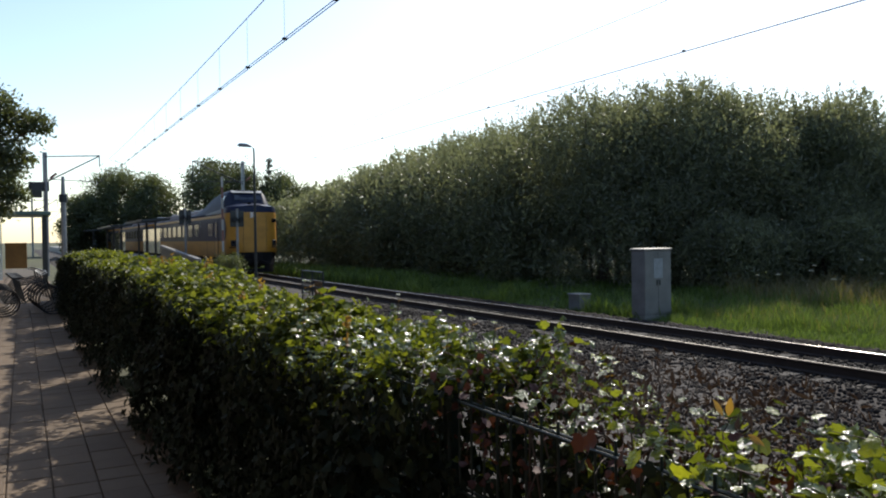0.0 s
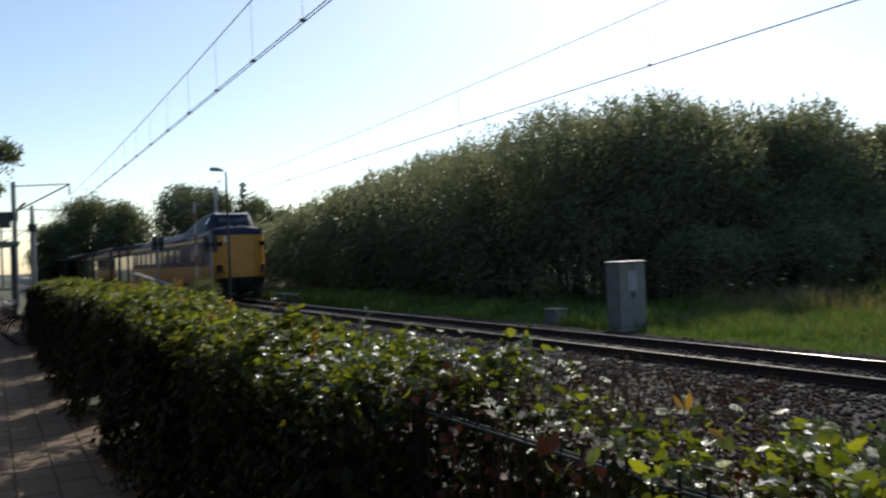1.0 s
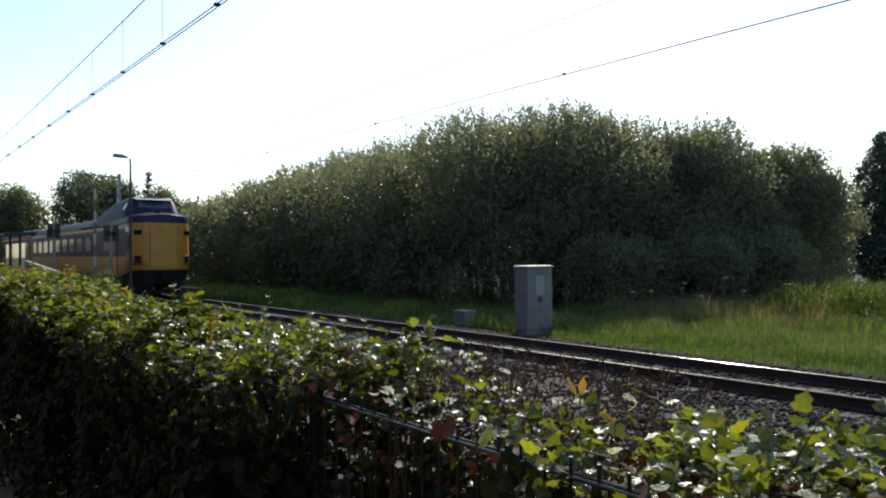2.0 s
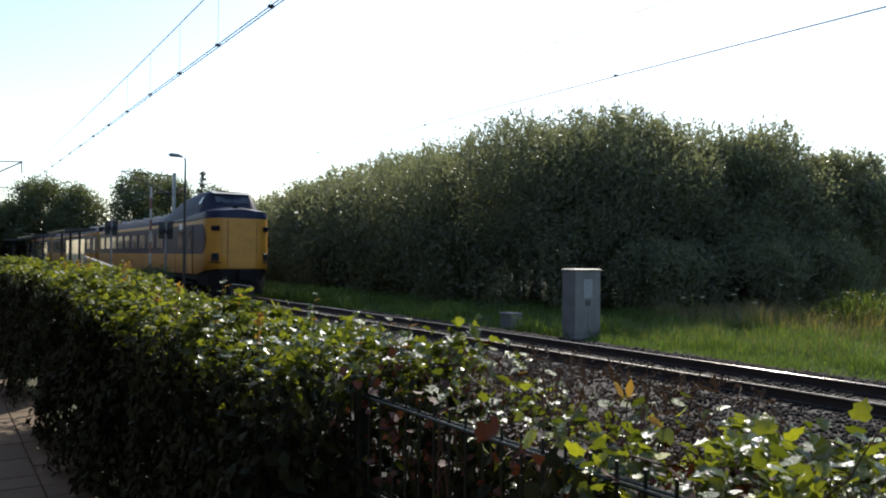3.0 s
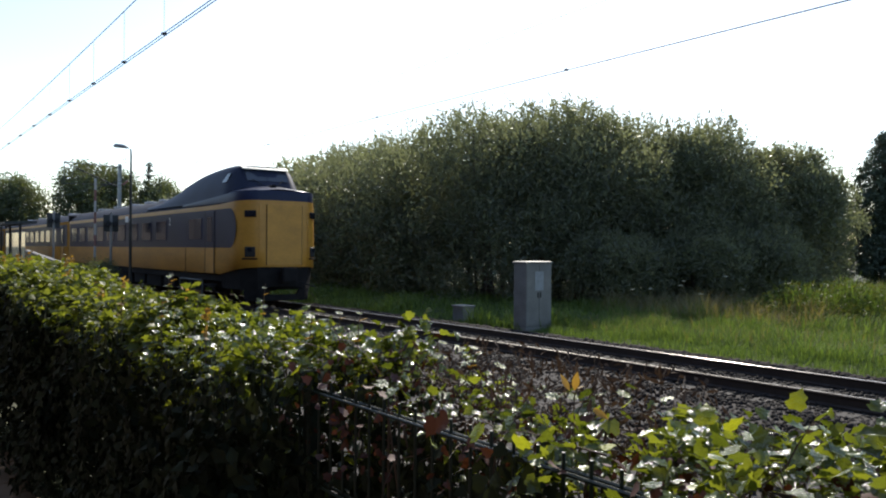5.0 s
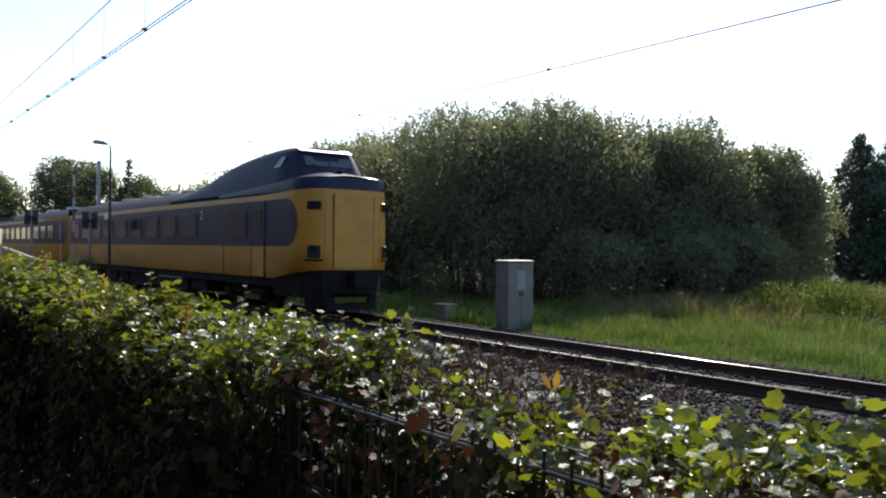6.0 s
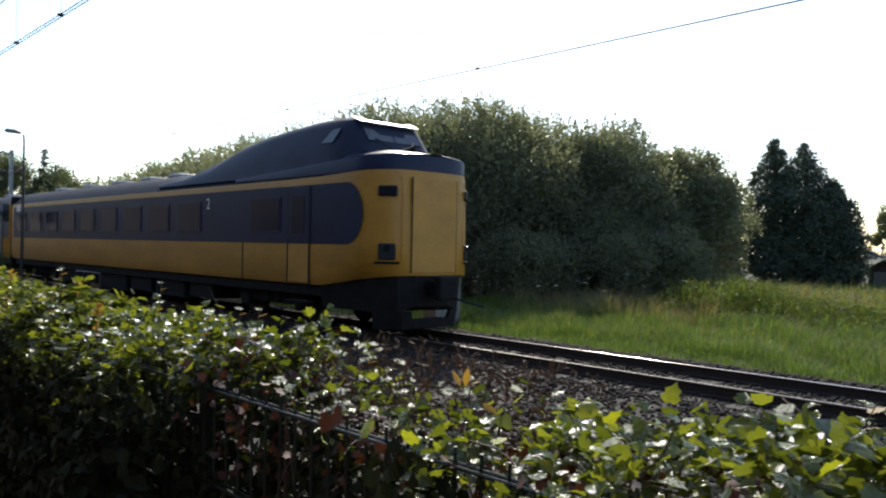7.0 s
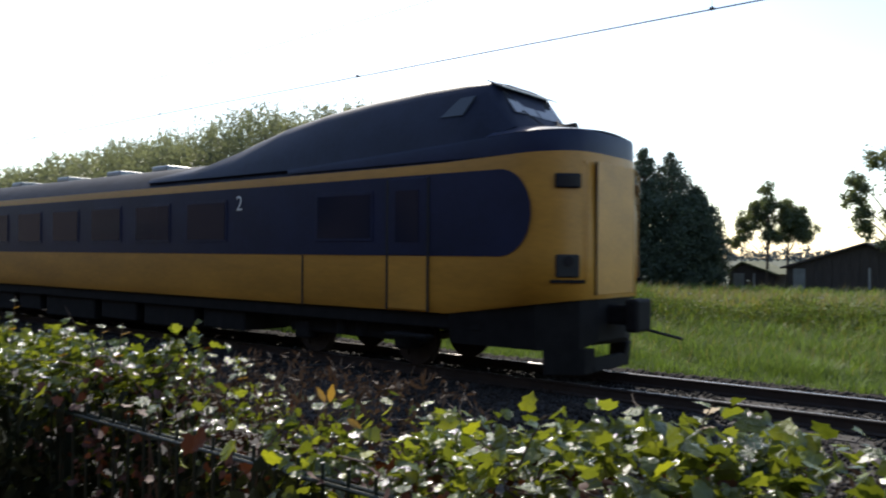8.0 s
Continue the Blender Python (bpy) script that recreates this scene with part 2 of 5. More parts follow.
def blades(name, P, H, W, lean=1.2):
    """Grass blades that bend over: three triangles each."""
    n = len(P)
    a = rng.uniform(0, 2 * math.pi, n)
    S = np.stack([np.cos(a), np.sin(a), np.zeros(n)], 1)
    B = np.stack([-np.sin(a), np.cos(a), np.zeros(n)], 1) * (rng.uniform(0.1, 1, n) * lean)[:, None]
    H, W = np.reshape(H, (-1, 1)), np.reshape(W, (-1, 1))
    up = np.array([[0, 0, 1.0]])
    V = np.stack([P - S * W / 2, P + S * W / 2, P + (up * 0.6 + B * 0.35) * H + S * W * 0.35, P + (up * 0.6 + B * 0.35) * H - S * W * 0.35, P + (up + B) * H], 1).reshape(-1, 3)
    k = np.arange(n)[:, None] * 5
    T = np.concatenate([k + [0, 1, 2], k + [0, 2, 3], k + [3, 2, 4]], 1).reshape(-1, 3)
    return tri_mesh(name, V, T)


def smooth_noise(x, y, s, seed=0.0):
    """Cheap smooth variation between -1 and 1."""
    return (np.sin(x * s + seed) * np.cos(y * s * 1.3 + seed * 2.1) + 0.5 * np.sin(x * s * 2.3 + y * s * 1.9 + seed * 3.3)) / 1.5

# ---- ground, railway bed ----
PATH_Z = 0.20


def sheet(name, profile, x0, x1, nx, mat, parent=None, rough=0.0):
    xs = np.linspace(x0, x1, nx)
    secs = [[(x, y, z + (rough * float(smooth_noise(np.float64(x), np.float64(y), 0.7, 1.0)) if abs(y) < 60 else 0)) for y, z in profile] for x in xs]
    return part(name, loft(secs, caps=False), mat, parent, smooth=True)


ground = sheet("ground", [(-2500, 0.12), (-60, 0.12), (-8.35, 0.12), (-8.0, -0.42), (-2, -0.46), (3.7, -0.44), (4.1, -0.36), (6, -0.28), (10, -0.16), (16, -0.1), (30, -0.15), (80, -0.2), (2500, -0.2)], -2500, 2500, 101, M["soil"])
tagged(ground, "brown soil and rough grassland stretching to the horizon", "ground", kind="structure")
BED = [(-8.05, -0.33), (-7.4, -0.17), (-5, -0.19), (-2.4, -0.28), (-1.4, -0.29), (-0.8, -0.22), (-0.5, -0.195), (0.0, -0.19), (1.5, -0.19), (2.2, -0.2), (3.0, -0.21), (3.75, -0.35)]
bed = sheet("ballast_bed", BED, -260, 60, 321, M["ballast_bed"], rough=0.02)
tagged(bed, "dark brown crushed stone bed under the tracks", "track bed", kind="structure")

# crushed stones: distorted icosahedra
ico = bmesh.new()
bmesh.ops.create_icosphere(ico, subdivisions=1, radius=1.0)
ICO_V = np.array([v.co[:] for v in ico.verts])
ICO_T = np.array([[v.index for v in f.verts] for f in ico.faces])
ico.free()


def stones(name, n, xr, yr, zf, size, mat):
    x = rng.uniform(xr[0], xr[1], n)
    y = rng.uniform(yr[0], yr[1], n)
    s = rng.uniform(size[0], size[1], n)
    z = zf(x, y) + s * 0.2
    V = ICO_V[None] * (s[:, None, None] * rng.uniform(0.55, 1.15, (n, 1, 3))) * rng.uniform(0.75, 1.2, (n, len(ICO_V), 1))
    V = V + np.stack([x, y, z], 1)[:, None]
    T = ICO_T[None] + (np.arange(n) * len(ICO_V))[:, None, None]
    return obj(name, tri_mesh(name, V.reshape(-1, 3), T.reshape(-1, 3)), mat)


def bed_z(x, y):
    return np.interp(y, [b[0] for b in BED], [b[1] for b in BED]) + 0.02 * smooth_noise(x, y, 2.0)


tagged(stones("ballast_stones", 15000, (-22, 3), (-4.2, -0.55), bed_z, (0.025, 0.05), M["stone"]), "loose grey-brown crushed stones beside the rails", "ballast", kind="stuff")
tagged(stones("ballast_stones", 9000, (-26, 4), (2.1, 4.05), bed_z, (0.03, 0.066), M["stone"]), "loose grey-brown crushed stones along the grass edge", "ballast", kind="stuff")
tagged(stones("ballast_stones", 15000, (-24, 3), (-0.75, 2.2), bed_z, (0.02, 0.045), M["stone_oily_shaded"]), "loose grey-brown crushed stones between the rails", "ballast", kind="stuff")

# rails: flat-bottomed section
RAIL = [(-0.07, -0.17), (0.07, -0.17), (0.07, -0.155), (0.012, -0.135), (0.012, -0.045), (0.034, -0.032), (0.036, -0.008), (0.026, -0.0015)]
RAIL_P = RAIL + [(-y, z) for y, z in RAIL[2:][::-1]]


def rail(y, inner):
    e = empty("rail", (0, y, 0))
    xs = [-250, -120, -60, -30, -15, 0, 30, 60]
    part("web", loft([[(x, py, pz) for py, pz in RAIL_P] for x in xs], close=True), M["rail_side"], e, "rust-brown rail foot and web")
    top = [(-0.026, -0.003), (-0.021, 0.0008), (-0.010, 0.0024), (0, 0.003), (0.010, 0.0024), (0.021, 0.0008), (0.026, -0.003)]
    top = [(py, pz) for py, pz in top if (abs(py) < 0.012 if inner > 0 else py < 0.012)]
    part("running_surface", loft([[(x, py, pz) for py, pz in top] for x in xs], caps=False), M["rail_top"] if inner < 0 else M["rail_dull"], e, "polished steel running surface", smooth=True)
    return tagged(e, "steel rail with a polished top and rusty side", "rail", "rails of the track")


for RY, inner in ((0.0, 1), (1.505, -1)):
    rail(RY, inner)

sl = empty("sleeper", (-30, 0.7525, -0.178))
part("block", loft([[(sx * a, -1.25, -0.2), (sx * b, -1.25, 0.0), (sx * b, 1.25, 0.0), (sx * a, 1.25, -0.2)] for sx, a, b in ((-1, 0.15, 0.12), (1, 0.15, 0.12))]), M["sleeper"], sl)
for cy in (-0.7525, 0.7525):
    for s in (-1, 1):
        part("rail_clip", boxed(-0.05, 0.05, cy + s * 0.09 - 0.03, cy + s * 0.09 + 0.03, 0.0, 0.035, bevel=0.008), M["rail_side"], sl)
tagged(sl, "weathered grey concrete sleeper bedded in stones", "sleeper", "sleepers of the track")
for i in range(1, 58):
    copy_thing(sl, pose(-30 + 0.6 * i, 0.7525, -0.178))

# ---- overhead line ----


def wire_obj(name, pts, r, parent):
    bm = tube(bmesh.new(), pts, r, 5)
    return part(name, bm, M["wire"], parent)


def catenary(y, contact, first, step, last, thick=0.0088):
    e = empty("overhead_line", (0, y, 0))
    mz = lambda x: 6.31 + 0.00045 * (min(max(x, -72), 10) + 37) ** 2
    xs = [-250, -200, -150, -100, -72] + list(range(-68, 13, 4)) + [40]
    for dy in contact:
        wire_obj("contact_wire", [(x, dy, 5.5) for x in (-250, -60, -20, 10, 40)], thick, e)
    wire_obj("messenger_wire", [(x, 0, mz(x)) for x in xs], thick * 1.1, e)
    x = first
    while x > last:
        wire_obj("dropper", [(x, 0, 5.5), (x, 0, mz(x))], 0.0035, e)
        bm = boxed(x - 0.03, x + 0.03, min(contact) - 0.014, max(contact) + 0.014, 5.492, 5.535, bevel=0.006)
        part("clamp", bm, M["dark_steel"], e)
        x -= step
    return e


tagged(catenary(-6.3, (-0.03, 0.03), -5.15, 2.57, -52), "dark overhead line with twin contact wires and droppers", "overhead line")
tagged(catenary(0.95, (-0.015, 0.015), -3.26, 7.24, -60, 0.0065), "thin dark overhead line above the track", "overhead line")


def cantilever_mast(x, y, reach, h, hang=0.75):
    e = empty("catenary_mast", (x, y, 0))
    bm = bmesh.new()
    for s in (-1, 1):
        box(bm, -0.09, 0.09, s * 0.11 - 0.012, s * 0.11 + 0.012, -0.3, h)
    box(bm, -0.012, 0.012, -0.098, 0.098, -0.3, h)
    part("post", bm, M["steel"], e)
    part("top_tube", tube(bmesh.new(), [(0, 0, h - 0.25), (0, reach, h - 0.1)], 0.035), M["dark_steel"], e)
    part("bracket_tube", tube(bmesh.new(), [(0, 0, h - 1.75), (0, reach, h - 0.12)], 0.04), M["dark_steel"], e)
    part("registration_arm", tube(bmesh.new(), [(0, 0.05, h - 1.55), (0, reach * 1.05, h - 1.65)], 0.025), M["dark_steel"], e)
    part("insulator", tube(bmesh.new(), [(0, 0.25, h - 1.5), (0, 0.6, h - 1.2)], [0.07, 0.07], 10), M["faded_red"], e, "brown ribbed insulator")
    part("hanger", tube(bmesh.new(), [(0, reach, h - 0.05), (0, reach, h - hang)], 0.035), M["dark_steel"], e)
    return tagged(e, "grey steel catenary mast with a cantilever arm", "mast", "catenary masts")


cantilever_mast(-50, -9.2, 2.9, 7.15, 0.72)
cantilever_mast(-112, -9.2, 2.9, 7.5)
cantilever_mast(-60, 4.7, -3.75, 8.0, 1.42)

# ---- paved path ----
path_base = part("path", boxed(-60, 6, -14.5, -9.42, 0.0, PATH_Z - 0.03), M["joint_sand"])
tagged(path_base, "footpath of square concrete slabs with dark joints", "path", kind="structure")
slab = bmesh.new()
box(slab, -0.147, 0.147, -0.147, 0.147, -0.05, 0.0, bevel=0.008)
slab_me = bpy.data.meshes.new("slab")
slab.to_mesh(slab_me)
slab.free()
slab_me.materials.append(M["paver"])
SLAB_V = np.array([v.co[:] for v in slab_me.vertices])
slab_me.calc_loop_triangles()
SLAB_T = np.array([t.vertices[:] for t in slab_me.loop_triangles])
near_slabs, far_slabs = [], []
for i in range(-150, 8):
    for j in range(13):
        x, y = i * 0.3, -9.57 - j * 0.3
        z = PATH_Z + random.uniform(-0.006, 0.004)
        if -14.5 < x < -4.4 and j < 8 and len(near_slabs) < 290:
            near_slabs.append((x, y, z))
        else:
            far_slabs.append((x, y, z))
V = SLAB_V[None] + np.array(far_slabs)[:, None]
T = SLAB_T[None] + (np.arange(len(far_slabs)) * len(SLAB_V))[:, None, None]
tagged(obj("paving_slabs", tri_mesh("paving_slabs", V.reshape(-1, 3), T.reshape(-1, 3)), M["paver_joined"], path_base), kind="stuff")

# unseen plain wall added behind the path to cut the southern sky light
tagged(part("sky_blocker", boxed(-130, 30, -16.4, -16.0, -0.2, 10.0), M["roof_tile"]), "unseen plain dark wall added behind the path to block sky light", "wall", kind="structure")

# second unseen wall, closer in, added to darken the hedge face and path
tagged(part("sky_blocker_near", boxed(-17, 14, -12.2, -11.8, 0.1, 7.0), M["roof_tile"]), "unseen plain dark wall added close behind the footpath to block sky light", "wall", kind="structure")

# ---- hedge on its fence ----


def fence_panel(x0):
    e = empty("fence_panel", (x0, -9.02, PATH_Z))
    top = 1.34 - PATH_Z
    for z in (0.1, 0.5, 0.8, top):
        for dy in (-0.014, 0.014):
            part("cross_rod", tube(bmesh.new(), [(0, dy, z), (2.5, dy, z)], 0.006, 6), M["fence_green"], e)
    bar = bmesh.new()
    tube(bar, [(0, 0, 0.03), (0, 0, top + 0.045)], 0.0048, 6)
    me = bpy.data.meshes.new("upright_rod")
    bar.to_mesh(me)
    bar.free()
    for i in range(28):
        obj("upright_rod", me, M["fence_green"], e).location = (0.035 + 0.09 * i, 0, 0)
    part("post", boxed(-0.03, 0.03, 0.012, 0.052, -0.1, top + 0.06, bevel=0.004), M["fence_green"], e)
    return tagged(e, "dark green welded rod fence panel overgrown by the hedge", "fence", "fence panels")


for k in range(4):
    fence_panel(-7.0 + 2.5 * k)


def hedge_top(x):
    return np.interp(x, [-26, -20, -17, -13.5, -11.5, -8, -6.6, -6.1, -5, -3, -1.7, -1.2, -0.5, 0.3, 3.5], [1.50, 1.71, 1.67, 1.57, 1.69, 1.64, 1.63, 1.51, 1.49, 1.49, 1.48, 1.42, 1.47, 1.53, 1.59]) + 0.06 * smooth_noise(x, x * 0.3, 2.1) + 0.05 * smooth_noise(x, x, 5.5, 1.7) + 0.03 * smooth_noise(x, x, 13.0)


def hedge_front(x):
    return np.interp(x, [-26, -20, -8, -5.5, -4, -2.3, -1.8, -0.85, -0.45, 3.5], [-9.5, -9.48, -9.42, -9.30, -9.27, -9.22, -8.98, -8.98, -9.34, -9.42]) + np.where(x < -2.4, 0.07, 0.0) * smooth_noise(x, x * 0.7, 1.9, 0.4)


def in_gap(P):
    """Thin places in the hedge where the sun shines through on to the path."""
    g = P[:, 0] + 0.98 * (P[:, 1] + 9.0)
    hole = (np.abs(g + 8.7) < 0.55) | (np.abs(g + 11.4) < 0.32) | (np.abs(g + 14.6) < 0.42) | (np.abs(g + 18.5) < 0.4)
    return hole & (rng.uniform(0, 1, len(P)) < np.where(P[:, 2] > 1.38, 0.45, 1.0))


HALF = [(0.0, 0.0), (-0.05, 0.24), (0.20, 0.48), (0.38, 0.31), (0.60, 0.38), (0.76, 0.14)]
RIB = [0.0, 0.16, 0.34, 0.52, 0.70, 1.0]


def leaf_points(lobe=1.0):
    """Outline of a lobed leaf: rib points, then the two sides; and its triangles."""
    V = [(r, 0, 0.0) for r in RIB]
    n = len(RIB)
    for s in (1, -1):
        V += [(a, s * b * lobe, 0.10 * b) for a, b in HALF[1:]]
    T = []
    m = len(HALF) - 1
    for s, o in ((1, n), (-1, n + m)):
        quads = [(0, o, o + 1, 1), (1, o + 1, o + 2, 2), (2, o + 2, o + 3, 3), (3, o + 3, o + 4, 4)]
        for q in quads:
            t = [(q[0], q[1], q[2]), (q[0], q[2], q[3])]
            T += t if s > 0 else [k[::-1] for k in t]
        T.append((4, o + 4, 5) if s > 0 else (5, o + 4, 4))
    return np.array(V, dtype=float), np.array(T)


LEAF_V, LEAF_T = leaf_points()


def lobed_cloud(name, P, D, U, L):
    n = len(P)
    D = unit(D)
    S = unit(np.cross(D, U))
    U = np.cross(S, D)
    L = L[:, None, None]
    droop = rng.uniform(0.05, 0.45, (n, 1))
    lv = LEAF_V[None]
    w = rng.uniform(0.8, 1.15, (n, 1, 1))
    V = P[:, None] + L * (lv[..., 0:1] * D[:, None] + w * lv[..., 1:2] * S[:, None] + (lv[..., 2:3] * rng.uniform(-2.5, 4.5, (n, 1, 1)) - (lv[..., 0:1] ** 2) * droop[:, None]) * U[:, None])
    T = LEAF_T[None] + (np.arange(n) * len(LEAF_V))[:, None, None]
    return tri_mesh(name, V.reshape(-1, 3), T.reshape(-1, 3))


def rand_dirs(n, up=0.0):
    d = rng.normal(size=(n, 3))
    d[:, 2] += up
    return unit(d)


hedge = empty("hedge", (0, 0, 0))
tagged(hedge, "ragged climbing hedge with glossy green and yellowing leaves on a fence", "hedge")


def hedge_top_points(n, x0, x1, depth):
    x = rng.uniform(x0, x1, n)
    f = hedge_front(x)
    y = rng.uniform(0, 1, n) * (-8.45 - f) + f
    edge = np.minimum(y - f, -8.45 - y)
    z = hedge_top(x) - 0.12 * np.exp(-edge / 0.08) - rng.exponential(1, n) * np.where(x < -1.9, 0.6 * depth, depth) - np.where(x > -0.6, 0.22 * np.clip(1 - (y - f) / 0.45, 0, 1), np.where(x < -2, 0.04 * np.clip((-8.9 - y) / np.maximum(-8.9 - f, 0.1), 0, 1.2) ** 2, 0))
    z = z + 0.06 * smooth_noise(x, y, 5.0, 0.9) + np.where(rng.uniform(0, 1, n) < 0.06, rng.uniform(0, 0.07, n), 0)
    return np.stack([x, y + 0.05 * smooth_noise(x, z, 6.0, 2.2), np.maximum(z, PATH_Z + 0.1)], 1)


# near the camera: lobed leaves
P = hedge_top_points(12500, -3.6, 2.2, 0.085)
keep = (smooth_noise(P[:, 0], P[:, 1], 6.0, 2.0) > -0.45) & ~((P[:, 0] > -1.7) & (P[:, 0] < -0.72) & (rng.uniform(0, 1, len(P)) < 0.82))
P = P[keep]
n = len(P)
tagged(obj("leaves", lobed_cloud("leaves", P, rand_dirs(n) * [1, 1, 0.6] + [0, -0.25, 0.05], rand_dirs(n) * 0.85 + [0, 0.1, 1], rng.uniform(0.026, 0.052, n) * np.interp(P[:, 0], [-1.0, 0.2], [1.0, 1.12])), M["leaf_hedge"], hedge), kind="stuff")
# front face near the camera and far part of the hedge
def front_points(n, x0, x1):
    x = rng.uniform(x0, x1, n)
    z = PATH_Z + 0.05 + (hedge_top(x) - 0.14 - PATH_Z) * rng.uniform(0, 1, n) ** 0.8
    y = hedge_front(x) + 0.09 * smooth_noise(x, z, 3.5) + rng.exponential(0.10, n) - 0.02 - 0.04 * np.clip((z - 1.0) / 0.6, 0, 1) - np.where(x < -2.4, 0.24, 0.0) * np.clip((1.15 - z) / 0.9, 0, 1)
    return np.stack([x, y, z], 1)


P = front_points(9000, -5.0, 2.2)
P = P[smooth_noise(P[:, 0], P[:, 2], 7.0, 4.0) > -0.3]
n = len(P)
tagged(obj("front_leaves", lobed_cloud("front_leaves", P, rand_dirs(n) * [1, 0.5, 0.6] + [0, -0.2, -0.7], rand_dirs(n) * 0.5 + [0, -1, 0.4], rng.uniform(0.03, 0.06, n)), M["leaf_hedge_shaded"], hedge), kind="stuff")
P = hedge_top_points(34000, -26, -3.4, 0.07)
P = P[smooth_noise(P[:, 0] * 1.3, P[:, 1] * 2.0, 3.6, 5.0) > -0.42]
P = P[~in_gap(P)]
n = len(P)
tagged(obj("leaves", lobed_cloud("leaves", P, rand_dirs(n) * [1, 1, 0.5] + [0, -0.2, 0.15], rand_dirs(n) * 0.8 + [0, 0, 1], rng.uniform(0.036, 0.07, n)), M["leaf_hedge_far"], hedge), kind="stuff")
P = front_points(42000, -26, -4.8)
P = P[smooth_noise(P[:, 0], P[:, 2] * 0.6, 4.0, 1.0) > -0.4]
P = P[~in_gap(P)]
n = len(P)
tagged(obj("front_leaves", leaf_cloud("front_leaves", P, rand_dirs(n) * [1, 0.5, 0.6] + [0, -0.2, -0.7], rand_dirs(n) * 0.5 + [0, -1, 0.4], rng.uniform(0.05, 0.09, n), rng.uniform(0.04, 0.07, n)), M["leaf_hedge_shaded"], hedge), kind="stuff")
# inner leaves that close the hedge
x = rng.uniform(-26, 3, 52000)
P = np.stack([x, rng.uniform(-9.3, -8.5, len(x)), PATH_Z + rng.uniform(0, 1, len(x)) * (hedge_top(x) - PATH_Z - 0.28)], 1)
P = P[((P[:, 0] < -2) | (P[:, 1] > -8.9)) & ~in_gap(P)]
n = len(P)
tagged(obj("inner_leaves", leaf_cloud("inner_leaves", P, rand_dirs(n), rand_dirs(n), rng.uniform(0.06, 0.11, n), rng.uniform(0.05, 0.08, n)), M["leaf_hedge_shaded"], hedge), kind="stuff")
# stems and bare twigs
for i in range(120):
    x = random.uniform(-6, 2) if i > 30 else random.uniform(-20, -6)
    y = random.uniform(-8.95, -8.6)
    t = float(hedge_top(np.float64(x)))
    part("stem", tube(bmesh.new(), [(x, y, 0.1), (x + random.uniform(-.1, .1), y + random.uniform(-.05, .05), 0.8), (x + random.uniform(-.2, .2), y + random.uniform(-.1, .1), t - 0.08)], [0.009, 0.006, 0.003], 4), M["twig"], hedge)
for i in range(110):
    x, y = random.uniform(-1.95, 0.2), random.uniform(-9.0, -8.4)
    p = Vector((x, y, float(hedge_top(np.float64(x))) - random.uniform(0.03, 0.22)))
    d = Vector((random.uniform(-1, 1), random.uniform(-0.5, 0.5), random.uniform(-0.2, 0.3))).normalized() * random.uniform(0.04, 0.075)
    pts = [p]
    for k in range(4):
        d = (d + Vector((random.uniform(-1, 1), random.uniform(-1, 1), random.uniform(-1, 0.7))) * 0.028)
        pts.append(pts[-1] + d)
    part("twig", tube(bmesh.new(), pts, [0.0032, 0.0028, 0.0022, 0.0016, 0.0008], 4), M["twig"], hedge)
# dry undergrowth leaves in the thin stretch
x = rng.uniform(-2.0, 0.4, 900)
P = np.stack([x, rng.uniform(-9.15, -8.5, len(x)), hedge_top(x) - rng.uniform(0.05, 0.4, len(x))], 1)
n = len(P)
tagged(obj("dry_leaves", lobed_cloud("dry_leaves", P, rand_dirs(n), rand_dirs(n, 0.6), rng.uniform(0.02, 0.045, n)), M["leaf_red"], hedge, "dry reddish-brown leaves"), kind="stuff")

# dead brown growth behind the hedge
n = 3200
x = np.where(rng.uniform(0, 1, n) < 0.5, rng.uniform(-2.6, 2.0, n), rng.uniform(-1.8, -0.55, n))
P = np.stack([x, rng.uniform(-8.9, -8.15, n), np.interp(x, [-1.9, -1.6, -0.8, -0.6], [1.40, 1.47, 1.46, 1.40]) - rng.exponential(0.16, n) + 0.05 * smooth_noise(x, x * 0.4, 5.0, 0.6)], 1)
tagged(obj("dead_growth", leaf_cloud("dead_growth", P, rand_dirs(n, 0.7), rand_dirs(n), rng.uniform(0.02, 0.06, n), rng.uniform(0.004, 0.018, n)), M["leaf_dead"], hedge, "dead brown growth"), kind="stuff")

# leaves that can be told apart: objects on shared meshes
leaf_meshes = []
for k in range(6):
    V = LEAF_V.copy()
    V[:, 1] *= random.uniform(0.85, 1.15)
    V[:, 2] = V[:, 2] * random.uniform(0.5, 2.5) - V[:, 0] ** 2 * random.uniform(0.05, 0.4)
    leaf_meshes.append(tri_mesh("leaf", V, LEAF_T))
V = LEAF_V * [1, 0.5, 2.0]
for side in (6, 11):
    for k, a in enumerate((0.1, 0.3, 0.52, 0.72, 0.88)):
        V[side + k] = (a, (0.24 if side == 6 else -0.24) * math.sin(math.pi * a ** 0.85), 0.05)
narrow_leaf = tri_mesh("leaf", V, LEAF_T)
narrow_leaf.materials.append(M["leaf_dry"])


def single_leaf(p, heading, pitch, roll, size, mat, k):
    ob = new("leaf", leaf_meshes[k % 6])
    if not leaf_meshes[k % 6].materials:
        leaf_meshes[k % 6].materials.append(M["leaf_single"])
    ob.material_slots[0].link = 'OBJECT'
    ob.material_slots[0].material = mat
    ob.parent = hedge
    ob.location, ob.rotation_euler, ob.scale = p, (radians(roll), radians(pitch), radians(heading)), (size,) * 3
    return ob


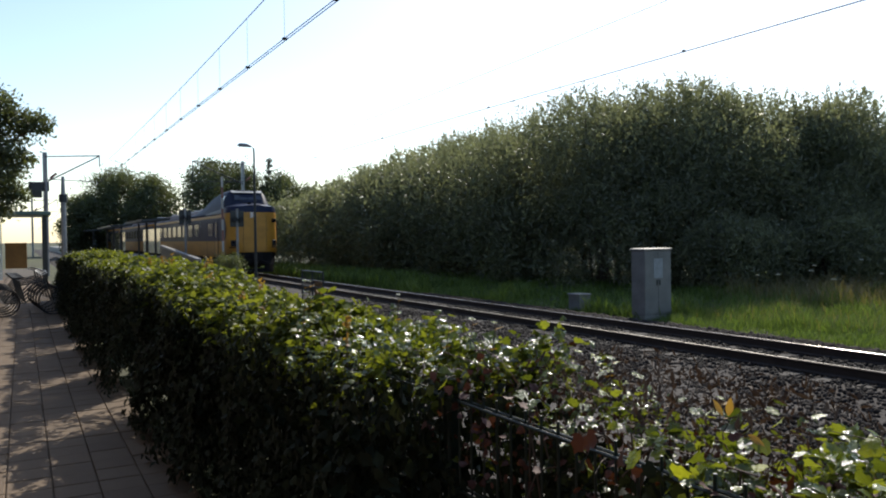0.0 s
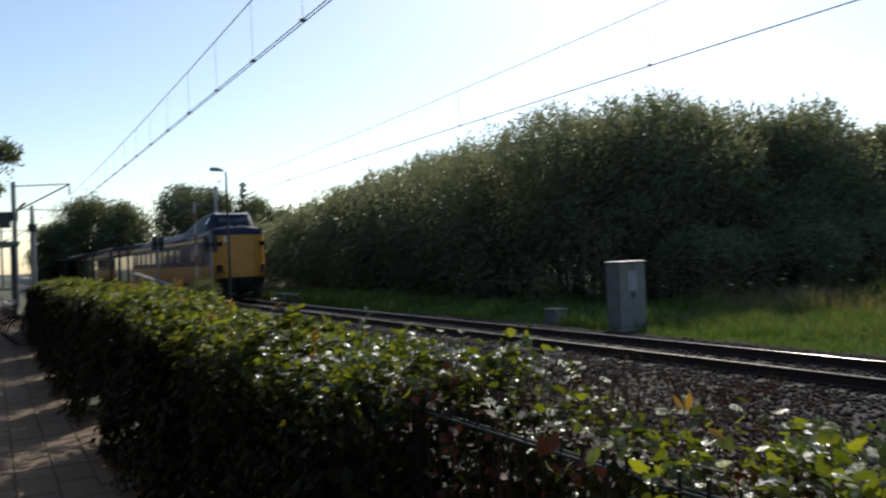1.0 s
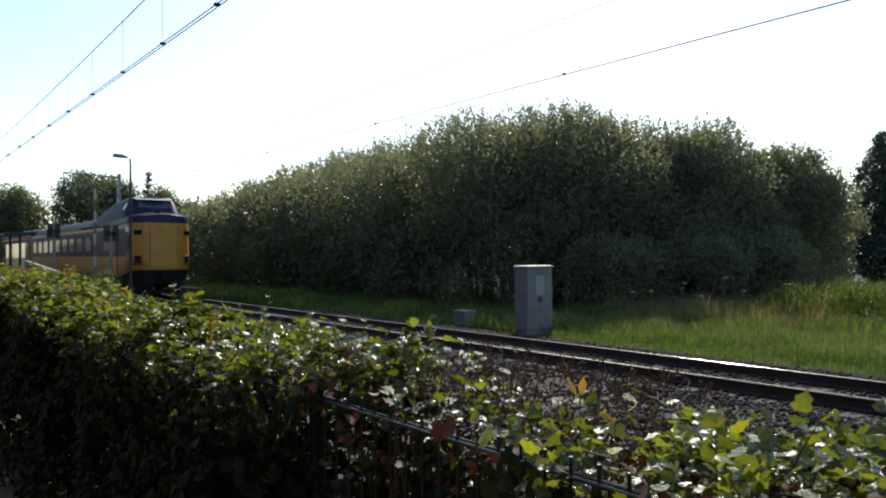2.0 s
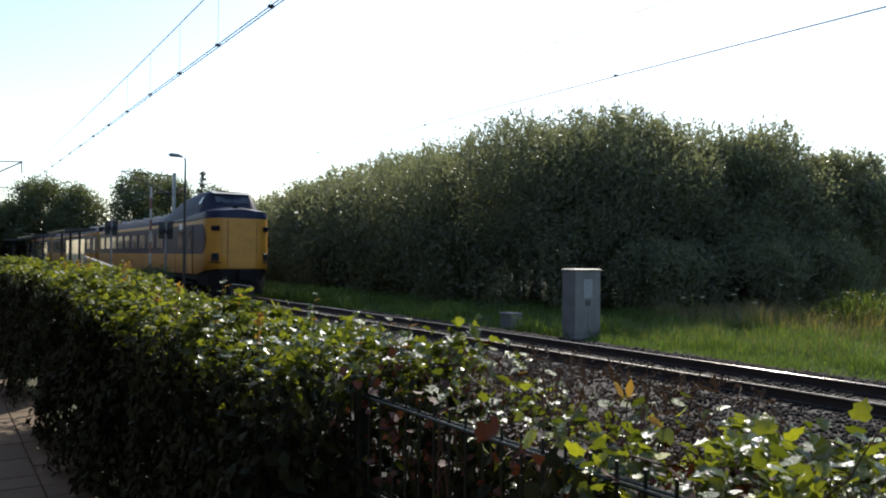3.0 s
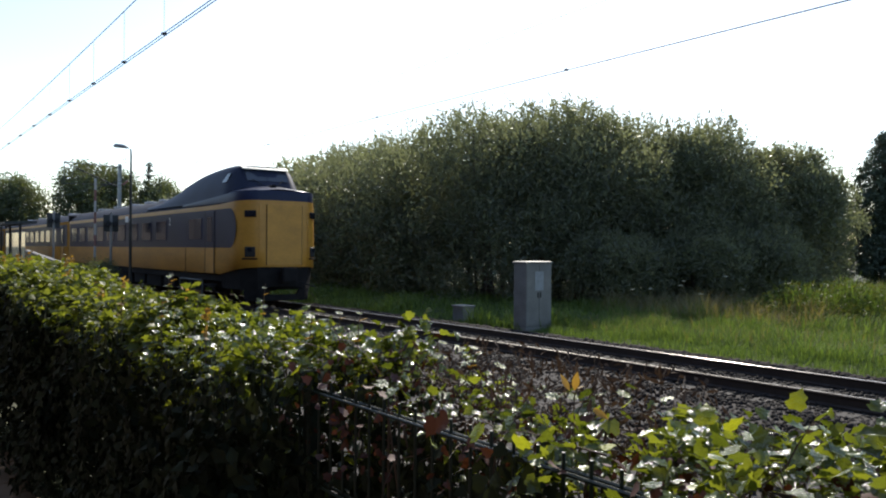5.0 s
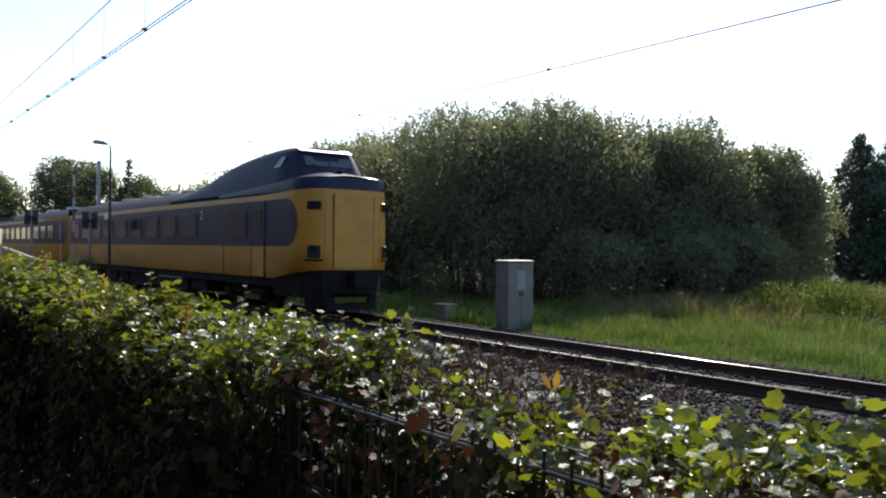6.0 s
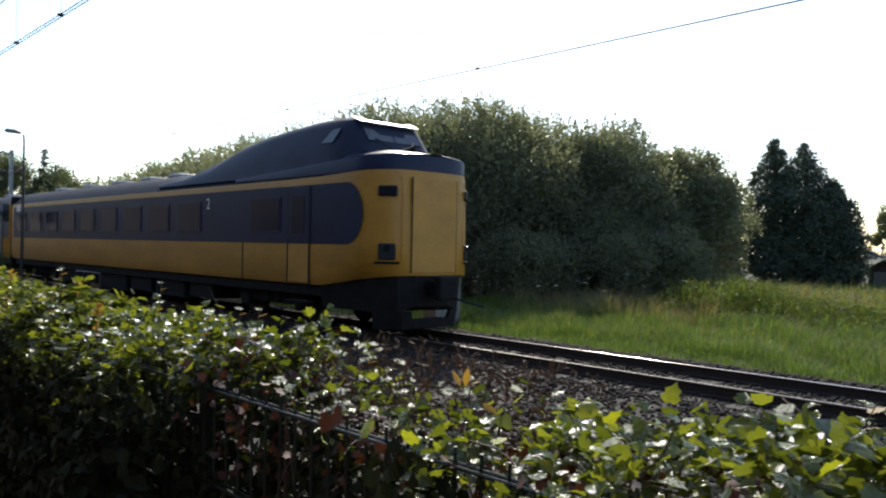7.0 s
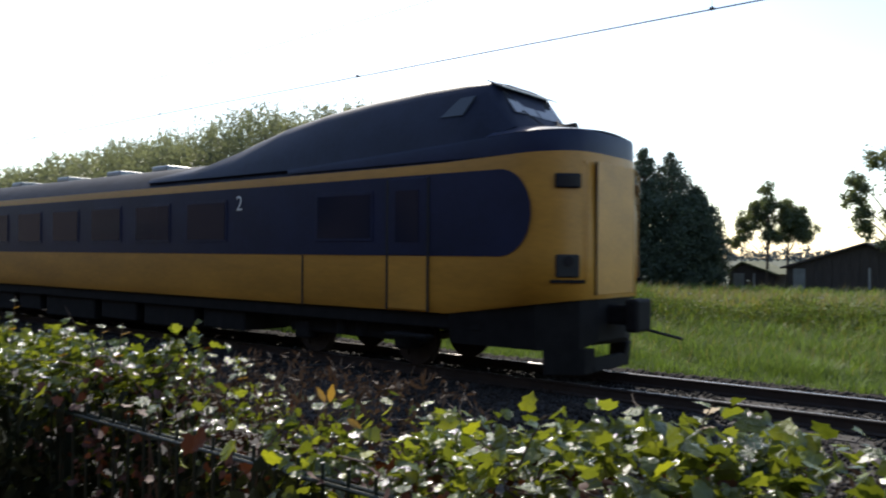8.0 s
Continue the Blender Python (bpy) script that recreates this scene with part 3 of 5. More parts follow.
for k in range(250):
    x = random.uniform(-2.6, 1.0)
    f = float(hedge_front(np.float64(x)))
    y = random.uniform(f - 0.03, -8.5)
    z = float(hedge_top(np.float64(x))) + random.uniform(-0.04, 0.035) - (0.22 * max(0, 1 - (y - f) / 0.45) if x > -0.6 else 0)
    near = 1.05 if x > -0.2 else 1.0
    mat = M["leaf_yellow"] if random.random() < 0.09 else M["leaf_single"]
    single_leaf((x, y, z), random.uniform(0, 360), random.uniform(-50, 35), random.uniform(-50, 50), near * random.uniform(0.032, 0.054), mat, k)
# larger yellowing and dry leaves where they stand out
for k, (p, mat, h, pi, ro, s) in enumerate((
        ((-1.37, -9.36, 1.515), "leaf_yellow", 150, 10, -50, 0.06), ((-0.475, -9.13, 1.565), "leaf_dry", 100, -75, 30, 0.055), ((-0.50, -9.12, 1.56), "leaf_dry", 220, -60, -40, 0.06),
        ((-0.44, -9.11, 1.53), "leaf_dry", 20, 30, 40, 0.05), ((-0.60, -9.42, 1.465), "leaf_yellow", 330, -15, -55, 0.045), ((-0.48, -9.39, 1.50), "leaf_yellow", 170, -20, -60, 0.062),
        ((-0.40, -9.37, 1.50), "leaf_yellow", 20, -10, -55, 0.055), ((-0.09, -8.92, 1.565), "leaf_yellow", 80, -70, 15, 0.06), ((-0.19, -9.06, 1.535), "leaf_yellow", 140, -60, -30, 0.065),
        ((-0.15, -9.05, 1.53), "leaf_yellow", 20, -50, -30, 0.055), ((-0.84, -9.2, 1.45), "leaf_red", 200, 40, -60, 0.085), ((-0.74, -9.2, 1.44), "leaf_red", 160, 45, -60, 0.09),
        ((-0.92, -9.18, 1.43), "leaf_red", 240, 60, -50, 0.07), ((0.30, -9.15, 1.55), "leaf_yellow", 60, -30, -50, 0.055),
        ((0.45, -9.0, 1.6), "leaf_yellow", 80, -60, 10, 0.06))):
    lf = single_leaf(p, h, pi, ro, s * 0.78, M[mat], k)
    if mat == "leaf_dry":
        lf.data = narrow_leaf
        lf.scale = (0.042, 0.036, 0.03)
# upright sprigs over the top
for i, (x, y, h) in enumerate(((-1.98, -8.8, 0.17), (-2.1, -8.95, 0.13), (-2.9, -8.8, 0.2), (-4.4, -8.8, 0.3), (-0.9, -8.7, 0.1), (-3.7, -9.0, 0.2), (-1.5, -8.6, 0.1), (0.2, -8.7, 0.08), (-5.5, -9.0, 0.22), (-3.2, -9.2, 0.14), (-6.6, -9.0, 0.28), (-2.5, -8.6, 0.15), (1.0, -8.7, 0.1))):
    z = float(hedge_top(np.float64(x))) - 0.02
    part("sprig", tube(bmesh.new(), [(x, y, z - 0.15), (x + 0.01, y, z + h * 0.5), (x + 0.03, y, z + h)], [0.003, 0.0022, 0.0012], 5), M["twig"], hedge)
    for k in range(5):
        single_leaf((x + 0.03 * k / 5, y, z + h * (0.25 + 0.16 * k)), k * 137, -25, 0, 0.028 + 0.018 * random.random(), M["leaf_dry"] if k % 3 == 0 else M["leaf_single"], k)

for i in range(26):
    x = random.uniform(-9.5, -1.6)
    y = random.uniform(-9.2, -8.6)
    z, h = float(hedge_top(np.float64(x))) - 0.03, random.uniform(0.06, 0.17)
    lean = random.uniform(-0.06, 0.08)
    part("sprig", tube(bmesh.new(), [(x, y, z - 0.12), (x + lean * 0.3, y, z + h * 0.5), (x + lean, y + 0.02, z + h)], [0.003, 0.0022, 0.0012], 4), M["twig"], hedge)
    P = np.array([[x + lean * f, y, z + h * f] for f in np.linspace(0.2, 1, 14)]) + rng.normal(0, 0.012, (14, 3))
    obj("sprig_leaves", lobed_cloud("sprig_leaves", P, rand_dirs(14), rand_dirs(14, 0.6), rng.uniform(0.016, 0.036, 14)), M["leaf_dry"] if i % 2 else M["leaf_hedge"], hedge)

# ---- grass strip and field ----
def ground_z(y):
    return np.interp(y, [3.9, 6, 10, 16, 30, 80], [-0.36, -0.28, -0.16, -0.1, -0.15, -0.2])


def grass_patch(name, n, xr, yr, hr, wr, mat, label, keep=None, clump=0.0):
    x, y = rng.uniform(xr[0], xr[1], n), rng.uniform(yr[0], yr[1], n)
    if keep is not None:
        k = keep(x, y)
        x, y = x[k], y[k]
    h = rng.uniform(hr[0], hr[1], len(x)) * (1 + clump * smooth_noise(x, y, 1.6, 0.7))
    P = np.stack([x, y, ground_z(y) - 0.02], 1)
    me = blades(name, P, h, rng.uniform(wr[0], wr[1], len(x)))
    return tagged(obj(name, me, mat), label, "grass", kind="stuff")


grass_patch("grass", 26000, (-15.5, 4), (3.85, 6), (0.06, 0.26), (0.008, 0.016), M["grass"], "short green grass at the edge of the stones", clump=0.6)
grass_patch("grass", 46000, (-15.5, 4), (5, 9.5), (0.10, 0.36), (0.009, 0.018), M["grass"], "sunlit long green grass along the track", clump=0.5)
grass_patch("dry_grass", 3000, (-15.5, 4), (5, 12), (0.25, 0.55), (0.007, 0.013), M["grass_dry"], "straw-coloured seed stalks among the grass", clump=0.4)
grass_patch("dry_grass", 2500, (-17.5, -10), (9, 12.5), (0.4, 0.8), (0.01, 0.018), M["grass_dry"], "brown dry stalks at the foot of the bushes", clump=0.4)
grass_patch("grass", 22000, (-45, -15), (3.9, 7.0), (0.06, 0.22), (0.014, 0.026), M["grass"], "short rough grass before the bushes", clump=0.5)
grass_patch("grass", 20000, (-45, -14.5), (6.6, 11.5), (0.1, 0.34), (0.016, 0.03), M["grass"], "shaded rough grass at the foot of the bushes", clump=0.5)
grass_patch("grass", 14000, (-45, -15), (4.0, 6.2), (0.15, 0.5), (0.02, 0.04), M["grass"], "tufts of green grass before the bushes", keep=lambda x, y: smooth_noise(x, y * 0.5, 0.9, 0.4) > 0.05, clump=0.6)
grass_patch("grass", 36000, (-19, 6), (9, 17), (0.2, 0.5), (0.012, 0.024), M["grass"], "tall green grass in the field", clump=0.4)
grass_patch("dry_grass", 9000, (-19, 8), (10.5, 30), (0.4, 0.8), (0.015, 0.03), M["grass_dry"], "straw-coloured tall dry grass in the field", clump=0.4, keep=lambda x, y: (y > 12) | (x < -9.5))
grass_patch("grass", 26000, (-26, 12), (17, 40), (0.2, 0.5), (0.04, 0.07), M["grass"], "rough green meadow before the sheds", clump=0.5)
grass_patch("grass", 9000, (-70, -33), (3.9, 7.0), (0.3, 0.7), (0.05, 0.08), M["grass"], "bright grass beside the far track")


# bank of nettles and rough weeds
x = rng.uniform(-13.5, 3, 42000)
y = 13.4 + rng.normal(0, 1.3, len(x)) + 0.1 * x
top = (0.75 + 0.22 * smooth_noise(x, y, 1.1, 0.3) + 0.12 * smooth_noise(x, y, 3.1, 1.3)) * np.interp(x, [-13.5, -11.5, -8, 3], [0.7, 1.5, 1.0, 0.85]) * np.exp(-((y - 13.4 - 0.1 * x) / 1.9) ** 2)
B = np.stack([x, y, ground_z(y) - 0.02], 1)[::3]
hb = np.maximum(top[::3], 0.15) * rng.uniform(0.6, 1.25, len(B))
tagged(obj("rough_grass", blades("rough_grass", B, hb, rng.uniform(0.015, 0.035, len(B)), 0.6), M["grass"]), "tall rough grass among the nettles", "grass", kind="stuff")
x, y, top = x[::2], y[::2], top[::2]
P = np.stack([x, y, ground_z(y) + np.maximum(top, 0.1) * rng.uniform(0.1, 1.05, len(x)) ** 0.6], 1)
tagged(obj("nettles", leaf_cloud("nettles", P, rand_dirs(len(P)) * [1, 1, 0.5], rand_dirs(len(P), 1.0), rng.uniform(0.08, 0.16, len(P)), rng.uniform(0.03, 0.06, len(P))), M["leaf_nettle"]), "bank of rough green nettles and weeds in the field", "weeds", kind="stuff")


def weed(x, y, h):
    e = empty("tall_weed", (x, y, float(ground_z(np.float64(y)))))
    part("stalk", tube(bmesh.new(), [(0, 0, 0), (0.02, 0, h * 0.6), (0.05, 0.02, h)], [0.008, 0.006, 0.003], 5), M["grass_dry"], e)
    n = 60
    a, r = rng.uniform(0, 6.28, n), np.sqrt(rng.uniform(0, 1, n)) * rng.uniform(0.04, 0.075)
    P = np.stack([0.05 + r * np.cos(a), 0.02 + r * np.sin(a), h + 0.02 - r * 0.3], 1)
    obj("flower_head", leaf_cloud("flower_head", P, rand_dirs(n), rand_dirs(n, 2), 0.025, 0.02), M["weed_white"], e, "flat white flower head")
    return tagged(e, "tall stalk with a flat white flower head", "weed", "tall weeds")


for i in range(8):
    weed(random.uniform(-15.5, -3), random.uniform(10, 16), random.uniform(0.7, 1.6))
for i in range(5):
    weed(random.uniform(-14.5, -12), random.uniform(6.5, 9.5), random.uniform(0.8, 1.2))

# ---- shrubs and trees ----


def shrub(x, y, r, h, leaves, size=0.24, mat="leaf_willow", name="willow_bush", label="tall olive-green willow bush with upright shoots", low=0.05):
    e = empty(name, (x, y, -0.25))
    for i in range(5):
        a = i * 1.26 + random.random()
        q = random.uniform(0.25, 0.7) * r
        part("stem", tube(bmesh.new(), [(0.25 * math.cos(a), 0.25 * math.sin(a), -0.2), (q * 0.45 * math.cos(a), q * 0.45 * math.sin(a), h * 0.4), (q * math.cos(a), q * math.sin(a), h * 0.8)], [0.09, 0.06, 0.02], 6), M["bark"], e)
    # upright uneven lumps, the upper ones set under a rounded outline
    k, upper = 76, 46
    la = rng.uniform(0, 2 * math.pi, k)
    lr = np.sqrt(rng.uniform(0, 1, k)) * r * 0.85
    top = h * (1 - 0.40 * (lr / r) ** 2) * rng.uniform(0.90, 1.0, k)
    R = rng.uniform(0.20, 0.36, k) * r
    tall = rng.uniform(0.9, 1.3, k)
    lz = np.where(np.arange(k) < upper, top - R * tall * 0.92, rng.uniform(low, 0.6, k) * h)
    C = np.stack([lr * np.cos(la), lr * np.sin(la), lz], 1)
    body = int(leaves * 0.8)
    w = rng.choice(k, body, p=R ** 2 / (R ** 2).sum())
    d = rand_dirs(body, 0.15)
    P = C[w] + d * (R[w] * rng.uniform(0.2, 1.0, body) ** 0.5)[:, None] * np.stack([np.ones(body), np.ones(body), tall[w]], 1) + rng.normal(0, 0.12, (body, 3))
    P[:, 2] = np.abs(P[:, 2])
    D = d * 0.35 + rng.normal(0, 0.6, (body, 3)) + [0, 0, 0.3]
    L = rng.uniform(0.6, 1.2, body) * size
    # leafy shoots that rise from the lumps
    step = 26
    ns = (leaves - body) // step
    ws = rng.choice(k, ns, p=np.where(np.arange(k) < upper, 2.0, 1.0) / (k + upper))
    ds = rand_dirs(ns, 0.7)
    S0 = C[ws] + ds * (R[ws] * 0.85)[:, None] * np.stack([np.ones(ns), np.ones(ns), tall[ws]], 1)
    S0[:, 2] = np.abs(S0[:, 2])
    SD = unit(ds * 0.6 + [0, 0, 1.0] + rng.normal(0, 0.3, (ns, 3)))
    t = np.tile(np.linspace(0, 1, step), ns)
    reach = rng.uniform(0.25, 0.75, ns) * min(1.0, r / 3.5)
    along = (t * np.repeat(reach, step))[:, None]
    P2 = np.repeat(S0, step, 0) + np.repeat(SD, step, 0) * along + rng.normal(0, 0.06, (len(t), 3)) * (1.15 - t)[:, None]
    P2 = P2 + np.repeat(rng.normal(0, 0.16, (ns, 3)), step, 0) * along ** 2
    D2 = np.repeat(SD, step, 0) * 0.7 + rng.normal(0, 0.6, (len(t), 3))
    P, D = np.concatenate([P, P2]), np.concatenate([D, D2])
    L = np.concatenate([L, rng.uniform(0.6, 1.0, len(P2)) * (1.05 - 0.5 * t) * size])
    obj("crown", leaf_cloud("crown", P, D, rand_dirs(len(P), 0.4), L, L * 0.36), M[mat], e)
    return tagged(e, label, "bush", "willow bushes behind the track")


for sx, sy, sr, sh in ((-61, 12.5, 4.2, 5.2), (-56, 11.5, 6, 6.6), (-48.5, 11.5, 6, 7.3), (-42, 12, 5.6, 8.2), (-36.5, 12, 5.4, 8.6), (-31.5, 11.8, 5.2, 8.7), (-27, 12, 5.0, 8.9), (-23.4, 13.2, 4.6, 8.8), (-21.2, 15.5, 4.2, 8.2), (-19.3, 18, 3.6, 7.9), (-17.3, 20.5, 2.7, 6.9)):
    shrub(sx, sy, sr, sh, 44000, 0.21 if sx > -40 else 0.3, low=0.07)
for sx, sy, sr, sh in ((-43, 10.4, 3.2, 4.6), (-36.5, 10.6, 3.2, 5.2), (-30, 10.8, 3.2, 5.4), (-25, 11.4, 3.2, 5.6), (-21.2, 12.8, 2.8, 5.4), (-18.6, 15.4, 2.5, 5.0), (-17.4, 18.2, 2.3, 4.8), (-18.6, 11.8, 2.2, 3.0), (-16.9, 14.4, 2.0, 3.2), (-15.9, 16.6, 1.9, 3.4), (-20.5, 25, 3.2, 6.6), (-18.2, 24.5, 2.4, 5.2), (-23, 29, 3.6, 7.0)):
    shrub(sx, sy, sr, sh, 20000, 0.17 if sx > -28 else 0.23)


for sx, sy, sr, sh in ((-57, 18, 5.5, 6.6), (-48, 18, 6, 7.2), (-39, 18, 6, 7.6), (-30, 18.5, 5.5, 7.8)):
    shrub(sx, sy, sr, sh, 14000, 0.34)


def tree(name, label, x, y, h, trunk, lumps, leaves, size, mat, r0=0.16, z0=-0.2, group="", width=0.5, clumps=14, fuzz=0.16):
    """lumps: (dx, dy, dz, radius) of the crown's masses."""
    e = empty(name, (x, y, z0))
    bm = bmesh.new()
    tube(bm, [(0, 0, -0.2), (0.04 * h * 0.3, 0, trunk), (0.02 * h, 0, h * 0.72), (0.0, 0, h * 0.92)], [r0, r0 * 0.75, r0 * 0.4, r0 * 0.12], 8)
    for dx, dy, dz, rr in lumps:
        s = max(trunk * 0.8, dz * 0.6)
        tube(bm, [(0.01 * h, 0, s), (dx * 0.5, dy * 0.5, s + (dz - s) * 0.6), (dx, dy, dz)], [r0 * 0.4, r0 * 0.25, r0 * 0.08], 6)
    part("trunk", bm, M["bark"], e)
    Lp = np.array(lumps)
    w = rng.choice(len(Lp), leaves, p=Lp[:, 3] ** 2 / (Lp[:, 3] ** 2).sum())
    # each mass is broken into clumps
    nc = clumps
    cd = rand_dirs(len(Lp) * nc).reshape(len(Lp), nc, 3) * rng.uniform(0.35, 1.0, (len(Lp), nc, 1))
    c = rng.integers(0, nc, leaves)
    P = Lp[w, :3] + cd[w, c] * Lp[w, 3:4] * [1, 1, 0.75] + rng.normal(0, fuzz, (leaves, 3)) * Lp[w, 3:4]
    L = rng.uniform(0.6, 1.2, leaves) * size
    obj("crown", leaf_cloud("crown", P, rand_dirs(leaves, -0.1), rand_dirs(leaves, 0.8), L, L * width), M[mat], e)
    return tagged(e, label, "tree", group)


def round_lumps(h, r, n, low):
    out = []
    for i in range(n):
        f = i / max(1, n - 1)
        z = h * (low + (0.93 - low) * f)
        q = r * math.sin(math.pi * (0.18 + 0.72 * f)) * random.uniform(0.4, 0.8)
        a = i * 2.4
        out.append((q * math.cos(a), q * math.sin(a), z, r * random.uniform(0.32, 0.5)))
    return out


# trees beyond the station
for tx, ty, th, tr in ((-112, -3.2, 8.2, 3.6), (-110, 0.4, 11.0, 4.6), (-106, 4.2, 10.2, 3.8), (-104, 11.2, 12.4, 4.2), (-106, 15.6, 11.8, 4.0), (-103, 20.4, 10.8, 4.2), (-102, 24.0, 9.0, 3.8), (-101, 28.0, 9.4, 4.0)):
    tree("broadleaf_tree", "dark green broadleaf tree beyond the station", tx, ty, th, th * 0.2, round_lumps(th, tr * 1.05, 18, 0.14), 20000, 0.36, "leaf_tree", 0.3, group="trees beyond the station", clumps=34, fuzz=0.24)


def conifer(x, y, h, r, leaves, label, group=""):
    lumps = [(r * (1 - f) * 0.6 * math.cos(i * 2.4), r * (1 - f) * 0.6 * math.sin(i * 2.4), h * (0.1 + 0.86 * f), max(0.4, r * (1 - f) * 0.72)) for i, f in enumerate(np.linspace(0, 1, 16))]
    return tree("conifer", label, x, y, h, h * 0.08, lumps, leaves, 0.42, "leaf_pine", 0.2, group=group, width=0.4, clumps=26, fuzz=0.22)


conifer(-104, 19.2, 13.3, 3.2, 12000, "slim dark pine beyond the station", "conifers")
conifer(-98, 26.5, 8.4, 2.6, 6000, "dark pine beside the bushes", "conifers")
conifer(-92, 27.5, 8.6, 3.0, 6000, "dark pine beside the bushes", "conifers")
# dark trees at the end of the bushes
for cx, cy, ch, cr in ((-28.4, 39, 9.0, 3.2), (-26, 38.5, 7.8, 2.9), (-22.0, 40, 9.6, 2.4), (-20.2, 40.4, 9.2, 2.9), (-18.1, 39.6, 6.7, 2.1)):
    lumps = []
    for i, f in enumerate(np.linspace(0, 1, 38)):
        wide = cr * (1 - f ** 2.8) * random.uniform(0.7, 1.1)
        lumps.append((wide * 0.66 * math.cos(i * 2.4), wide * 0.66 * math.sin(i * 2.4), ch * (0.07 + 0.9 * f), 0.36 + wide * 0.3))
    tree("conifer", "dense dark conifer with a broad crown at the field's edge", cx, cy, ch, 0.5, lumps, 34000, 0.2, "leaf_pine", 0.18, group="conifers by the field", clumps=26, fuzz=0.2)
# slender trees by the sheds
tree("slender_tree", "slender broadleaf tree with an airy crown", -14.75, 43, 7.2, 2.2, [(-1.6, 0, 3.4, 0.7), (-2.2, 0.3, 3.1, 0.45), (-0.6, 0.2, 4.5, 0.9), (0.1, 0, 5.6, 0.9), (0.0, 0, 6.6, 0.6), (0.9, 0.2, 4.6, 0.8), (-1.0, 0, 5.2, 0.75), (0.5, -0.2, 3.6, 0.8), (-1.2, 0.1, 4.2, 0.8), (0.9, 0, 5.4, 0.7)], 14000, 0.17, "leaf_tree", 0.12, group="trees by the sheds")
tree("slender_tree", "slender broadleaf tree with an airy crown", -13.75, 44, 6.1, 2.0, [(0.3, 0, 4.6, 0.9), (0.8, 0, 3.7, 0.8), (-0.2, 0, 3.6, 0.7), (0.2, 0, 5.3, 0.75), (1.2, 0.2, 3.9, 0.75), (0.9, 0, 4.9, 0.7)], 13000, 0.17, "leaf_tree", 0.1, group="trees by the sheds")
tree("leaning_tree", "broadleaf tree with layered boughs beside the shed", -6.3, 36, 9.6, 2.4, [(-1.6, 0, 6.1, 0.8), (-2.1, 0.2, 5.3, 0.7), (-1.5, 0, 4.4, 0.8), (-1.3, 0.3, 3.6, 0.6), (-0.5, 0, 7.4, 1.0), (0.6, 0, 6.2, 1.3), (0.4, 0.2, 4.6, 1.2), (1.4, 0, 5.2, 1.1), (-0.2, 0, 2.9, 0.6)], 8000, 0.24, "leaf_tree", 0.18, group="trees by the sheds")
# tree over the path
tree("street_tree", "broadleaf tree overhanging the footpath", -24.5, -12.6, 6.4, 2.0, [(0, 0.8, 5.7, 0.9), (0.2, 1.7, 5.5, 0.7), (0.2, 2.7, 5.15, 0.42), (0, 2.2, 5.2, 0.5), (0, 1.7, 4.6, 0.8), (0.1, 2.1, 4.1, 0.5), (0, 1.5, 3.6, 0.8), (0, 1.6, 2.9, 0.6), (0.1, 2.0, 3.2, 0.4), (-0.3, -0.5, 5.4, 1.6), (0, -0.5, 4.0, 1.5)], 18000, 0.15, "leaf_tree", 0.18, z0=0.15, clumps=30, fuzz=0.2)

# far line of trees
far = empty("far_treeline", (0, 0, 0))
Ps = []
for i in range(150):
    x = -330 + i * 3.4 + random.uniform(-1, 1)
    h = random.uniform(3, 5.5) if i % 3 else random.uniform(5.5, 8)
    k = 90
    Ps.append(np.stack([x + rng.normal(0, 0.9, k), 420 + rng.normal(0, 2, k), rng.uniform(0.05, 1, k) * h], 1))
P = np.concatenate(Ps)
obj("crowns", leaf_cloud("crowns", P, rand_dirs(len(P), 0.4), rand_dirs(len(P)), 1.5, 1.0), M["far_woods_hazed"], far)
tagged(far, "distant hazy row of trees on the horizon", "far trees", kind="stuff")

# ---- sheds across the field ----


def shed(x, y, w, d, eave, ridge, apex, roofmat, label):
    """Gable end towards the track; apex: the ridge's place along the gable."""
    e = empty("shed", (x, y, -0.25))
    sec = [(0, 0), (0, eave), (apex, ridge), (w, eave), (w, 0)]
    part("wall", loft([[(px, py, pz) for px, pz in sec] for py in (0, d)], close=True), M["dark_wood"], e)
    for a, b in (((-0.35, eave - 0.15), (apex, ridge + 0.02)), ((apex, ridge + 0.02), (w + 0.35, eave - 0.15))):
        part("roof_slope", loft([[(a[0], py, a[1] + 0.03), (b[0], py, b[1] + 0.03), (b[0], py, b[1] + 0.13), (a[0], py, a[1] + 0.13)] for py in (-0.4, d + 0.3)], close=True), roofmat, e)
    for k in range(int(w / 0.5)):
        px = 0.08 + k * 0.5
        top = np.interp(px + 0.2, [0, apex, w], [eave, ridge, eave]) - 0.12
        part("board", boxed(px, px + 0.44, -0.03, -0.002, 0.02, float(top), bevel=0.006), M["dark_wood"], e)
    part("door", boxed(0.35, 1.05, -0.07, -0.032, 0.02, min(eave, 1.5), bevel=0.01), M["cabinet_grey"], e, "pale grey-green door")
    part("post", boxed(w * 0.55, w * 0.55 + 0.12, -0.16, -0.04, 0, eave), M["concrete"], e)
    return tagged(e, label, "shed", "sheds across the field")


shed(-12.9, 41, 8.2, 5, 1.6, 2.95, 4.4, M["roof_tile"], "low dark wooden shed with a shallow gable roof")
shed(-17.2, 43, 3.0, 4, 1.1, 1.75, 1.0, M["roof_moss"], "small dark hut with a mossy roof")

